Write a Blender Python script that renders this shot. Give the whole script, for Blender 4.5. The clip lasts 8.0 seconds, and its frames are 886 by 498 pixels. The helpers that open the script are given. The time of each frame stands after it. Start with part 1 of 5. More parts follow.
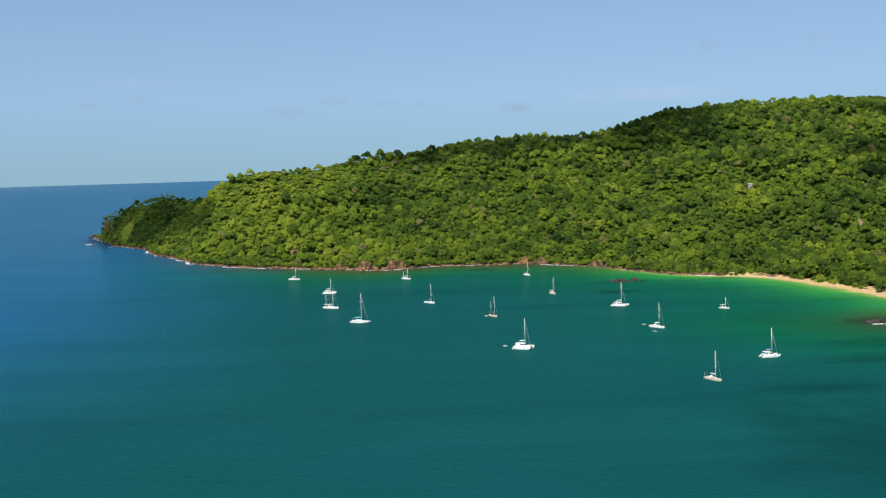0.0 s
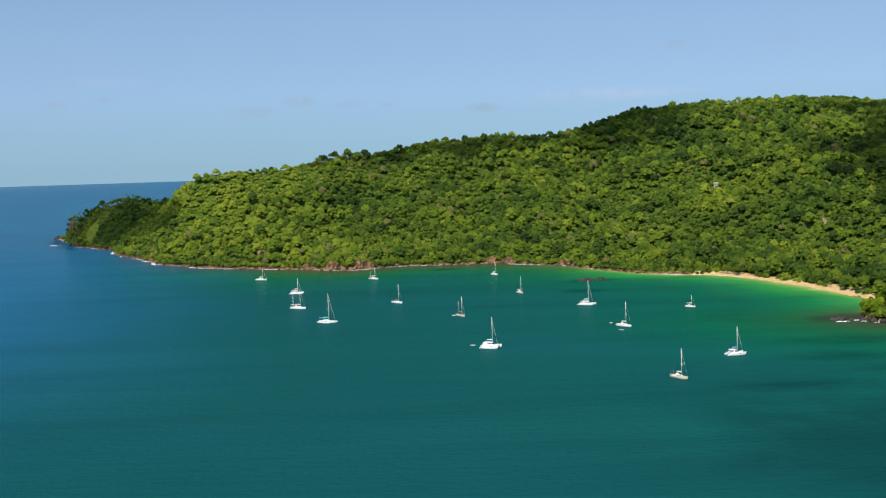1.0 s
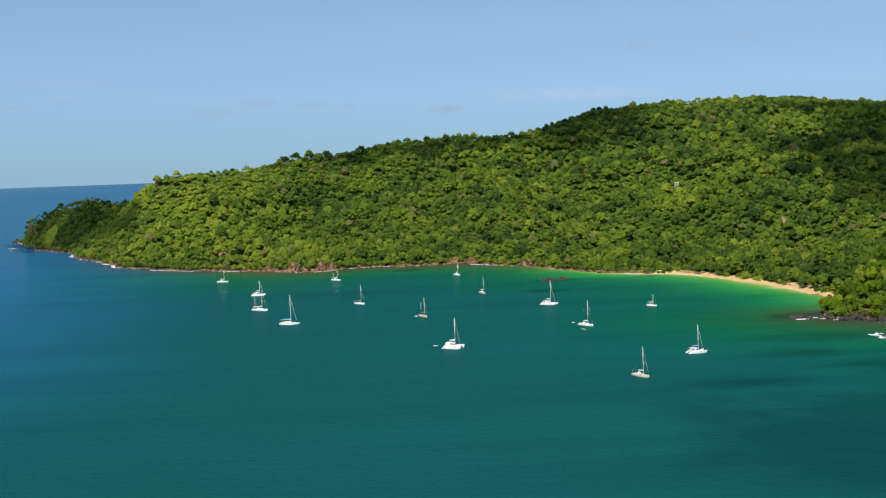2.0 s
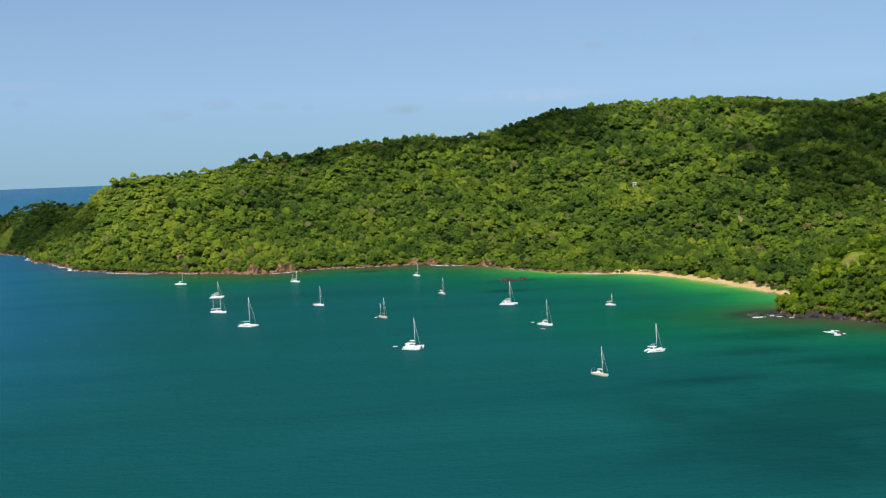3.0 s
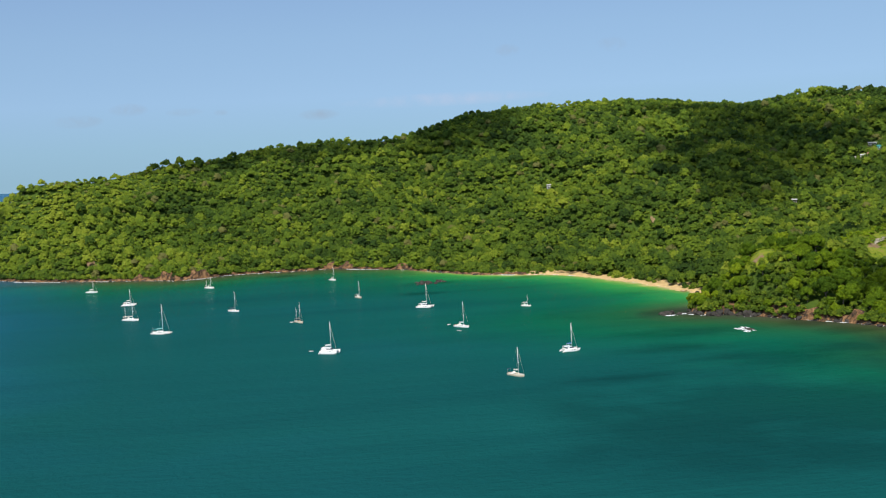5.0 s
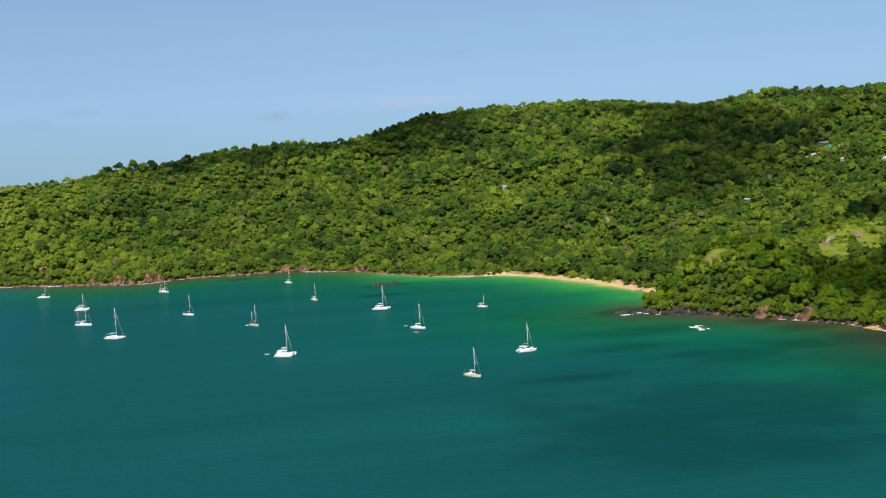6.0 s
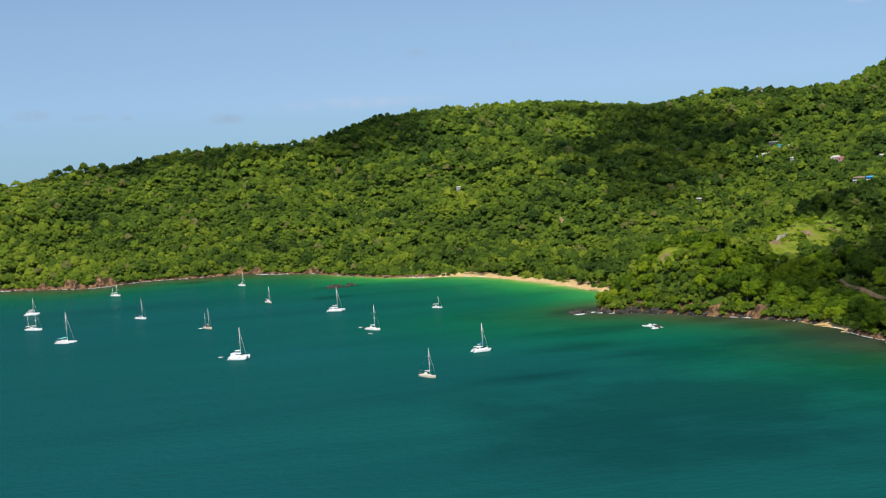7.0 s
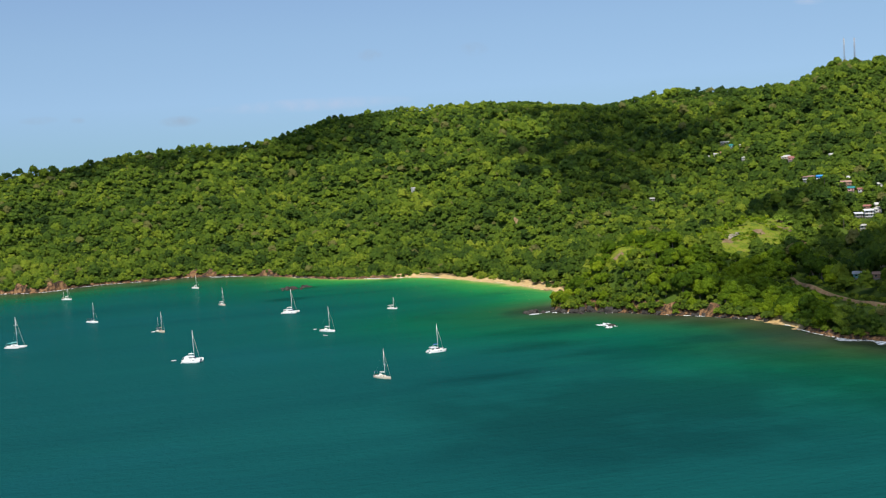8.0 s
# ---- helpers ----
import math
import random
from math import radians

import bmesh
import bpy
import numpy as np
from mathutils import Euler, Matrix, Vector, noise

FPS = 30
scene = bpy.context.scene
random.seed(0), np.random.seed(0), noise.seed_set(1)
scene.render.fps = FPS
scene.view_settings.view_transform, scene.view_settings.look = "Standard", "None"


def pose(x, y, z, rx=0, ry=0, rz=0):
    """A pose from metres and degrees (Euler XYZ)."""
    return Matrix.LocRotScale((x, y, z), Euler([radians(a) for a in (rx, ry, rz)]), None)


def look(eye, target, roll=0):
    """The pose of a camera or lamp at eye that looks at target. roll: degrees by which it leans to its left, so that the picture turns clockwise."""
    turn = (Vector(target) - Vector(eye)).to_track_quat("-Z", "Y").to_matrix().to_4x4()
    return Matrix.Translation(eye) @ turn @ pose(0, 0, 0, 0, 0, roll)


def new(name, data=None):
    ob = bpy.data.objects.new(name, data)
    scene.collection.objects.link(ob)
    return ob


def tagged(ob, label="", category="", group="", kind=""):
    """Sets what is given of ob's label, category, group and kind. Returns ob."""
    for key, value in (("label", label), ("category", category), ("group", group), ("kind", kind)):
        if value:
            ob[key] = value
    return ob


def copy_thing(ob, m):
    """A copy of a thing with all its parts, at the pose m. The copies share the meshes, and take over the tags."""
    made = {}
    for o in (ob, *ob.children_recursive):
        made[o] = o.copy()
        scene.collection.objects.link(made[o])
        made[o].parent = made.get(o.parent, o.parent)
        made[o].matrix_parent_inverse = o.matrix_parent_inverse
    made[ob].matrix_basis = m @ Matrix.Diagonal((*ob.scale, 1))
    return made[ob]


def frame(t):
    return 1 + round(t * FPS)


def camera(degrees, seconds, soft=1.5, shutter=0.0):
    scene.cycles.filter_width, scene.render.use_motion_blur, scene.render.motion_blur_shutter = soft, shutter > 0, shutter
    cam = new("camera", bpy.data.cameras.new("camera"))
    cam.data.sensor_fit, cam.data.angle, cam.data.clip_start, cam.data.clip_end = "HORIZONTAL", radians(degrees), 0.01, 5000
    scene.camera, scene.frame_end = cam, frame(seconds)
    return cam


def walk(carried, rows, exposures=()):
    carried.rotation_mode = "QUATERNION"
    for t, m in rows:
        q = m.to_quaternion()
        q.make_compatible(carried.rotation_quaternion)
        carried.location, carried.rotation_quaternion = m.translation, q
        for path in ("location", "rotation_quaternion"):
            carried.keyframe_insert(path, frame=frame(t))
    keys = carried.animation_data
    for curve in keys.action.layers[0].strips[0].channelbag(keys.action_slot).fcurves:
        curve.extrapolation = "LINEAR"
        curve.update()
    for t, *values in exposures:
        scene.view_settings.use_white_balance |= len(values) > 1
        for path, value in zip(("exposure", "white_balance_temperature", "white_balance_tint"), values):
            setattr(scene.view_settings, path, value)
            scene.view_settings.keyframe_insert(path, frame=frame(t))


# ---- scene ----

# ---- camera ----
cam = camera(40.29, 8.0, 1.15)
PATH = [
    (0.0, 0.00, 0.00, 109.25, -0.001, -3.890, -1.746),
    (0.5, 0.25, 0.20, 109.09, -0.724, -3.919, -1.768),
    (1.0, 0.50, 0.39, 108.92, -1.520, -3.940, -1.836),
    (1.5, 0.75, 0.59, 108.75, -2.378, -3.946, -1.932),
    (3.0, 1.53, 1.17, 108.21, -5.184, -3.966, -2.262),
    (3.5, 1.81, 1.37, 108.00, -6.141, -3.981, -2.331),
    (4.0, 2.10, 1.58, 107.78, -7.110, -3.978, -2.503),
    (4.5, 2.40, 1.78, 107.56, -8.122, -3.959, -2.640),
    (6.0, 3.35, 2.39, 106.81, -11.188, -3.959, -3.068),
    (6.5, 3.68, 2.59, 106.55, -12.263, -3.978, -3.230),
    (7.0, 4.02, 2.80, 106.30, -13.324, -4.004, -3.361),
    (7.5, 4.35, 3.00, 106.04, -14.380, -4.029, -3.482),
    (8.0, 4.69, 3.20, 105.78, -15.444, -4.063, -3.600),
]
EXPOSURE = 0.33
walk(cam, [(t, pose(x, y, z, 90 + pitch, 0, yaw) @ pose(0, 0, 0, 0, 0, roll)) for t, x, y, z, yaw, pitch, roll in PATH])
scene.view_settings.exposure = EXPOSURE

# ---- world and sun ----
SUN_UP, SUN_FROM = 53.0, 206.0  # degrees above the horizon; compass degrees clockwise from +y
world = bpy.data.worlds.new("sky")
scene.world = world
world.use_nodes = True
wn, wl = world.node_tree.nodes, world.node_tree.links
wn.clear()
sky = wn.new("ShaderNodeTexSky")
sky.sky_type = "NISHITA"
sky.sun_disc = False
sky.sun_elevation, sky.sun_rotation = radians(SUN_UP), radians(SUN_FROM)
sky.altitude, sky.air_density, sky.dust_density, sky.ozone_density = 100, 1.0, 0.6, 1.6
back, wout = wn.new("ShaderNodeBackground"), wn.new("ShaderNodeOutputWorld")
back.inputs["Strength"].default_value = 0.134
# the haze layer low over the sea is thin: look up the sky a little above each direction
geo, vadd, vnorm = wn.new("ShaderNodeTexCoord"), wn.new("ShaderNodeVectorMath"), wn.new("ShaderNodeVectorMath")
vadd.operation, vnorm.operation = "MULTIPLY_ADD", "NORMALIZE"
vadd.inputs[1].default_value, vadd.inputs[2].default_value = (1, 1, 0.9), (0, 0, 0.235)
wl.new(geo.outputs["Generated"], vadd.inputs[0])
wl.new(vadd.outputs[0], vnorm.inputs[0])
wl.new(vnorm.outputs[0], sky.inputs[0])
# faint fair-weather clouds low in the sky: bearing, slope, half-width, half-height, strength
CLOUDS = [(-7.33, 0.0480, 0.0215, 0.0056, 0.30), (-5.07, 0.0562, 0.0159, 0.0056, 0.30), (-2.56, 0.0527, 0.0159, 0.0037, 0.22), (-0.91, 0.0514, 0.0066, 0.0028, 0.20), (3.61, 0.0466, 0.0178, 0.0051, 0.28), (12.60, 0.0917, 0.0112, 0.0056, 0.30), (17.43, 0.0915, 0.0140, 0.0066, 0.20), (-15.98, 0.0569, 0.0159, 0.0042, 0.20), (-13.78, 0.0603, 0.0094, 0.0037, 0.20), (9.61, 0.0543, 0.0889, 0.0061, 0.62), (-13.95, 0.0738, 0.0421, 0.0047, 0.20), (32.85, 0.1090, 0.0140, 0.0042, 0.50)]
sep = wn.new("ShaderNodeSeparateXYZ")
wl.new(geo.outputs["Generated"], sep.inputs[0])


def wmath(op, a, b=0.0, clamp=False):
    m = wn.new("ShaderNodeMath")
    m.operation, m.use_clamp = op, clamp
    for sock, val in zip(m.inputs, (a, b)):
        if isinstance(val, (int, float)):
            sock.default_value = val
        else:
            wl.new(val, sock)
    return m.outputs[0]


level = wmath("SQRT", wmath("SUBTRACT", 1.0, wmath("MULTIPLY", sep.outputs[2], sep.outputs[2])))
bear, slope = wmath("ARCTAN2", sep.outputs[0], sep.outputs[1]), wmath("DIVIDE", sep.outputs[2], level)
puff = wn.new("ShaderNodeTexNoise")
puff.inputs["Scale"].default_value, puff.inputs["Detail"].default_value, puff.inputs["Roughness"].default_value = 55.0, 5.0, 0.6
wl.new(geo.outputs["Generated"], puff.inputs["Vector"])
cover, bright = 0.0, 0.0
for c_az, c_el, c_w, c_h, c_s in CLOUDS:
    du = wmath("DIVIDE", wmath("SUBTRACT", bear, radians(c_az)), c_w)
    dv = wmath("DIVIDE", wmath("SUBTRACT", slope, c_el), c_h)
    d2 = wmath("ADD", wmath("MULTIPLY", du, du), wmath("MULTIPLY", dv, dv))
    spot = wmath("MULTIPLY", wmath("SUBTRACT", 1.0, d2, True), c_s)
    if c_w > 0.04 or c_s > 0.4:  # thin bright streaks; the small puffs are greyer
        bright = wmath("ADD", bright, spot)
    else:
        cover = wmath("ADD", cover, wmath("MULTIPLY", spot, 2.2))
broken = wmath("MULTIPLY", wmath("SUBTRACT", puff.outputs[0], 0.30), 2.6, True)
veil, streaks = wmath("MULTIPLY", cover, broken, True), wmath("MULTIPLY", bright, broken, True)
tint, cloud_mix, streak_mix = (wn.new("ShaderNodeMix") for _ in range(3))
for node in (tint, cloud_mix, streak_mix):
    node.data_type = "RGBA"
tint.blend_type = "MULTIPLY"
tint.inputs[0].default_value = 1.0
# the greyer band of sea haze on the horizon, thinning upwards
haze = wn.new("ShaderNodeValToRGB")
for _ in range(3):
    haze.color_ramp.elements.new(0.5)
for stop, (place, shade) in zip(haze.color_ramp.elements, ((0.0, (0.80, 0.83, 0.70)), (0.12, (0.91, 0.94, 0.80)), (0.30, (1.08, 1.07, 0.97)), (0.55, (1.09, 1.09, 1.00)), (1.0, (1.02, 1.03, 1.03)))):
    stop.position, stop.color = place, (*shade, 1)
wl.new(wmath("DIVIDE", slope, 0.2, True), haze.inputs[0])
wl.new(haze.outputs[0], tint.inputs[7])
wl.new(sky.outputs[0], tint.inputs[6])
wl.new(veil, cloud_mix.inputs[0])
wl.new(tint.outputs[2], cloud_mix.inputs[6])
cloud_mix.inputs[7].default_value = (2.0, 2.5, 3.2, 1)
wl.new(streaks, streak_mix.inputs[0])
wl.new(cloud_mix.outputs[2], streak_mix.inputs[6])
streak_mix.inputs[7].default_value = (3.0, 3.5, 4.6, 1)
wl.new(streak_mix.outputs[2], back.inputs[0])
wl.new(back.outputs[0], wout.inputs[0])
sun_data = bpy.data.lights.new("sun", "SUN")
sun_data.energy, sun_data.angle, sun_data.color = 4.2, radians(0.53), (1.0, 0.95, 0.86)
sun = new("sun", sun_data)
sun_dir = Vector((math.sin(radians(SUN_FROM)) * math.cos(radians(SUN_UP)), math.cos(radians(SUN_FROM)) * math.cos(radians(SUN_UP)), math.sin(radians(SUN_UP))))
sun.matrix_world = look(sun_dir * 1500, (0, 0, 0))

# ---- materials ----


def material(name):
    m = bpy.data.materials.new(name)
    m.use_nodes = True
    return m, m.node_tree.nodes, m.node_tree.links, m.node_tree.nodes["Principled BSDF"]


def ramp(nodes, stops):
    r = nodes.new("ShaderNodeValToRGB")
    els = r.color_ramp.elements
    while len(els) < len(stops):
        els.new(0.5)
    for e, (p, c) in zip(els, stops):
        e.position, e.color = p, (*c, 1)
    return r


def tex_noise(nodes, links, scale, detail=3.0, rough=0.6, world_space=True):
    n = nodes.new("ShaderNodeTexNoise")
    n.inputs["Scale"].default_value, n.inputs["Detail"].default_value, n.inputs["Roughness"].default_value = scale, detail, rough
    if world_space:
        g = nodes.new("ShaderNodeNewGeometry")
        links.new(g.outputs["Position"], n.inputs["Vector"])
    return n


def mixc(nodes, links, fac, a, b, mode="MIX"):
    m = nodes.new("ShaderNodeMix")
    m.data_type, m.blend_type = "RGBA", mode
    for sock, val in ((m.inputs[0], fac), (m.inputs[6], a), (m.inputs[7], b)):
        if isinstance(val, (int, float)):
            sock.default_value = val
        elif isinstance(val, tuple):
            sock.default_value = (*val, 1)
        else:
            links.new(val, sock)
    return m.outputs[2]


def maths(nodes, links, op, a, b=0.0, clamp=False):
    m = nodes.new("ShaderNodeMath")
    m.operation, m.use_clamp = op, clamp
    for sock, val in zip(m.inputs, (a, b)):
        if isinstance(val, (int, float)):
            sock.default_value = val
        else:
            links.new(val, sock)
    return m.outputs[0]


def bump(nodes, links, height, bsdf, strength, dist):
    b = nodes.new("ShaderNodeBump")
    b.inputs["Strength"].default_value, b.inputs["Distance"].default_value = strength, dist
    links.new(height, b.inputs["Height"])
    links.new(b.outputs[0], bsdf.inputs["Normal"])


def plain(name, colour, rough=0.5, metal=0.0, scale=2.0, vary=0.15):
    """A painted or plain surface with faint stains at two scales."""
    m, n, l, b = material(name)
    a, c = tex_noise(n, l, scale, 4.0), tex_noise(n, l, scale * 9, 2.0)
    mixed = maths(n, l, "ADD", maths(n, l, "MULTIPLY", a.outputs[0], 0.7), maths(n, l, "MULTIPLY", c.outputs[0], 0.3))
    low = tuple(v * (1 - vary) for v in colour)
    r = ramp(n, [(0.3, low), (0.7, tuple(min(1, v * (1 + vary * 0.6)) for v in colour))])
    l.new(mixed, r.inputs[0])
    l.new(r.outputs[0], b.inputs["Base Color"])
    b.inputs["Roughness"].default_value, b.inputs["Metallic"].default_value = rough, metal
    bump(n, l, c.outputs[0], b, 0.15, 0.02)
    return m


def foliage_material(name, stops):
    """Leaves: each tree has its own tone (mesh attribute or object), with leaf-scale mottling and some light through the leaves."""
    m, n, l, b = material(name)
    at, ob = n.new("ShaderNodeAttribute"), n.new("ShaderNodeObjectInfo")
    at.attribute_name = "tone"
    tone = maths(n, l, "ADD", at.outputs["Fac"], maths(n, l, "MULTIPLY", maths(n, l, "LESS_THAN", at.outputs["Fac"], 0.05), maths(n, l, "MULTIPLY", ob.outputs["Random"], 0.85)))
    dry = maths(n, l, "MULTIPLY", maths(n, l, "GREATER_THAN", at.outputs["Fac"], 1.1), 0.75)
    stand = tex_noise(n, l, 0.009, 4.0, 0.6)
    leaf = tex_noise(n, l, 0.6, 4.0, 0.8)
    mix1 = maths(n, l, "ADD", maths(n, l, "MULTIPLY", tone, 0.76), maths(n, l, "MULTIPLY", maths(n, l, "SUBTRACT", stand.outputs[0], 0.5), 1.2))
    mix2 = maths(n, l, "ADD", mix1, maths(n, l, "MULTIPLY", maths(n, l, "SUBTRACT", leaf.outputs[0], 0.5), 0.95))
    mix3 = maths(n, l, "ADD", mix2, 0.14, True)
    r = ramp(n, stops)
    l.new(mix3, r.inputs[0])
    leaf_colour = mixc(n, l, dry, r.outputs[0], (0.165, 0.150, 0.062))
    l.new(leaf_colour, b.inputs["Base Color"])
    b.inputs["Roughness"].default_value = 0.62
    b.inputs["Specular IOR Level"].default_value = 0.08
    fine = tex_noise(n, l, 0.9, 4.0, 0.8)
    bump(n, l, fine.outputs[0], b, 1.0, 2.2)
    tr = n.new("ShaderNodeBsdfTranslucent")
    l.new(leaf_colour, tr.inputs["Color"])
    ms = n.new("ShaderNodeMixShader")
    ms.inputs[0].default_value = 0.26
    l.new(b.outputs[0], ms.inputs[1])
    l.new(tr.outputs[0], ms.inputs[2])
    l.new(ms.outputs[0], n["Material Output"].inputs["Surface"])
    return m


LEAF_STOPS = [(0.0, (0.027, 0.056, 0.012)), (0.25, (0.060, 0.111, 0.015)), (0.5, (0.113, 0.180, 0.018)), (0.75, (0.184, 0.258, 0.021)), (1.0, (0.290, 0.345, 0.034))]
m_leaf = foliage_material("leaves", LEAF_STOPS)
# the fresher, greener growth on the wooded point
m_fresh = foliage_material("coastal_leaves", [(p, (r * 1.10, g * 1.14, b * 0.55)) for p, (r, g, b) in LEAF_STOPS])


def ground_material():
    m, n, l, b = material("forest_floor")
    a = tex_noise(n, l, 0.05, 5.0)
    c = tex_noise(n, l, 0.9, 4.0, 0.7)
    r = ramp(n, [(0.3, (0.030, 0.056, 0.008)), (0.5, (0.056, 0.092, 0.011)), (0.66, (0.080, 0.115, 0.015)), (0.74, (0.12, 0.095, 0.04))])
    l.new(a.outputs[0], r.inputs[0])
    l.new(mixc(n, l, maths(n, l, "MULTIPLY", c.outputs[0], 0.6), r.outputs[0], (0.04, 0.070, 0.012)), b.inputs["Base Color"])
    b.inputs["Roughness"].default_value, b.inputs["Specular IOR Level"].default_value = 0.95, 0.1
    bump(n, l, c.outputs[0], b, 0.8, 0.6)
    return m


def rock_material(name, stops, scale=0.25):
    m, n, l, b = material(name)
    a, c = tex_noise(n, l, scale, 5.0, 0.65), tex_noise(n, l, scale * 7, 4.0, 0.7)
    r = ramp(n, stops)
    l.new(maths(n, l, "ADD", maths(n, l, "MULTIPLY", a.outputs[0], 0.65), maths(n, l, "MULTIPLY", c.outputs[0], 0.35)), r.inputs[0])
    l.new(r.outputs[0], b.inputs["Base Color"])
    b.inputs["Roughness"].default_value, b.inputs["Specular IOR Level"].default_value = 0.9, 0.15
    bump(n, l, c.outputs[0], b, 1.0, 0.5)
    return m


m_ground = ground_material()
m_cliff = rock_material("red_brown_rock", [(0.38, (0.022, 0.018, 0.014)), (0.47, (0.060, 0.040, 0.026)), (0.52, (0.17, 0.088, 0.040)), (0.60, (0.31, 0.175, 0.085)), (0.67, (0.05, 0.060, 0.022))], 0.26)
m_rock = rock_material("dark_wet_rock", [(0.3, (0.016, 0.016, 0.015)), (0.5, (0.050, 0.044, 0.038)), (0.7, (0.105, 0.092, 0.078))], 0.3)
m_soil = rock_material("red_soil", [(0.3, (0.11, 0.075, 0.038)), (0.5, (0.21, 0.140, 0.072)), (0.7, (0.33, 0.24, 0.14))], 0.2)
m_sand = rock_material("pale_sand", [(0.3, (0.36, 0.23, 0.095)), (0.5, (0.52, 0.355, 0.155)), (0.7, (0.64, 0.47, 0.24))], 0.15)
m_grass = rock_material("meadow_grass", [(0.36, (0.040, 0.078, 0.007)), (0.45, (0.108, 0.150, 0.008)), (0.54, (0.175, 0.205, 0.014)), (0.60, (0.19, 0.165, 0.04)), (0.66, (0.22, 0.14, 0.065))], 0.16)


def foam_material():
    m, n, l, b = material("foam")
    a = tex_noise(n, l, 0.45, 4.0, 0.7)
    r = ramp(n, [(0.40, (0, 0, 0)), (0.56, (1, 1, 1))])
    l.new(a.outputs[0], r.inputs[0])
    l.new(r.outputs[0], b.inputs["Alpha"])
    b.inputs["Base Color"].default_value = (0.80, 0.82, 0.80, 1)
    b.inputs["Roughness"].default_value = 0.8
    return m


m_foam = foam_material()


def sea_material():
    """Sea water: body colour by depth (attribute 'shoal': 1 at the waterline, 0 in deep water; 'sandy': clean sand
    below; 'offshore': bluer open sea, with reflected sky painted in), small waves.
    """
    m, n, l, b = material("sea_water")
    sh, sa, of = (n.new("ShaderNodeAttribute") for _ in range(3))
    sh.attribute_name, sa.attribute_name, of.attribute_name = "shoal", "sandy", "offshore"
    patch = tex_noise(n, l, 0.011, 4.0, 0.6)
    small = tex_noise(n, l, 0.05, 3.0, 0.6)
    jit = maths(n, l, "ADD", maths(n, l, "MULTIPLY", maths(n, l, "SUBTRACT", patch.outputs[0], 0.5), 0.30), maths(n, l, "MULTIPLY", maths(n, l, "SUBTRACT", small.outputs[0], 0.5), 0.12))
    depth = maths(n, l, "ADD", sh.outputs["Fac"], maths(n, l, "MULTIPLY", jit, maths(n, l, "MULTIPLY", sh.outputs["Fac"], 1.6, True)), True)
    sandy = ramp(n, [(0.0, (0.0045, 0.062, 0.062)), (0.30, (0.003, 0.075, 0.055)), (0.55, (0.006, 0.145, 0.046)), (0.80, (0.030, 0.215, 0.044)), (0.90, (0.11, 0.265, 0.050)), (0.96, (0.26, 0.31, 0.09)), (1.0, (0.42, 0.35, 0.17))])
    stony = ramp(n, [(0.0, (0.0045, 0.062, 0.062)), (0.08, (0.004, 0.068, 0.061)), (0.27, (0.003, 0.087, 0.046)), (0.52, (0.010, 0.084, 0.032)), (0.76, (0.034, 0.066, 0.023)), (1.0, (0.055, 0.058, 0.028))])
    l.new(depth, sandy.inputs[0])
    l.new(depth, stony.inputs[0])
    near = mixc(n, l, sa.outputs["Fac"], stony.outputs[0], sandy.outputs[0])
    weed_shade = tex_noise(n, l, 0.016, 4.0, 0.55)
    # darkens seaweed and reef, and right-hand water where cloud shade is painted in
    dark_tint = ramp(n, [(0.56, (1, 1, 1)), (0.80, (0.64, 0.66, 0.66))])
    dark_water = n.new("ShaderNodeAttribute")
    dark_water.attribute_name = "weed_shade"
    l.new(maths(n, l, "ADD", weed_shade.outputs[0], maths(n, l, "MULTIPLY", dark_water.outputs["Fac"], 0.30)), dark_tint.inputs[0])
    near = mixc(n, l, maths(n, l, "MAXIMUM", dark_water.outputs["Fac"], maths(n, l, "MULTIPLY", sh.outputs["Fac"], 2.2, True)), near, mixc(n, l, 1.0, near, dark_tint.outputs[0], "MULTIPLY"))
    # wind streaks lying across the bay
    gp, mp, st = n.new("ShaderNodeNewGeometry"), n.new("ShaderNodeMapping"), n.new("ShaderNodeTexNoise")
    mp.inputs["Scale"].default_value, mp.inputs["Rotation"].default_value = (0.0022, 0.014, 1), (0, 0, 0.12)
    st.inputs["Scale"].default_value, st.inputs["Detail"].default_value, st.inputs["Roughness"].default_value = 1.0, 5.0, 0.62
    l.new(gp.outputs["Position"], mp.inputs["Vector"])
    l.new(mp.outputs[0], st.inputs["Vector"])
    streak = ramp(n, [(0.32, (0.85, 0.88, 0.91)), (0.5, (1, 1, 1)), (0.68, (1.10, 1.09, 1.07))])
    l.new(st.outputs[0], streak.inputs[0])
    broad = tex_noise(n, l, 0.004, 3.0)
    # open sea: bluer deep water, plus sky reflection put into the body colour
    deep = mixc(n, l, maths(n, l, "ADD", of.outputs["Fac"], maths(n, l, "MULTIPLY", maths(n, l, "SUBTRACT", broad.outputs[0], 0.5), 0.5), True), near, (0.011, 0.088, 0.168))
    deep = mixc(n, l, 1.0, deep, streak.outputs[0], "MULTIPLY")
    body, gloss, fr, ms = n.new("ShaderNodeBsdfDiffuse"), n.new("ShaderNodeBsdfGlossy"), n.new("ShaderNodeFresnel"), n.new("ShaderNodeMixShader")
    l.new(deep, body.inputs["Color"])
    gloss.inputs["Roughness"].default_value = 0.07
    fr.inputs["IOR"].default_value = 1.33
    l.new(maths(n, l, "ADD", maths(n, l, "MULTIPLY", fr.outputs[0], 0.05), maths(n, l, "MULTIPLY", maths(n, l, "POWER", fr.outputs[0], 8.0), 1.2)), ms.inputs[0])
    l.new(body.outputs[0], ms.inputs[1])
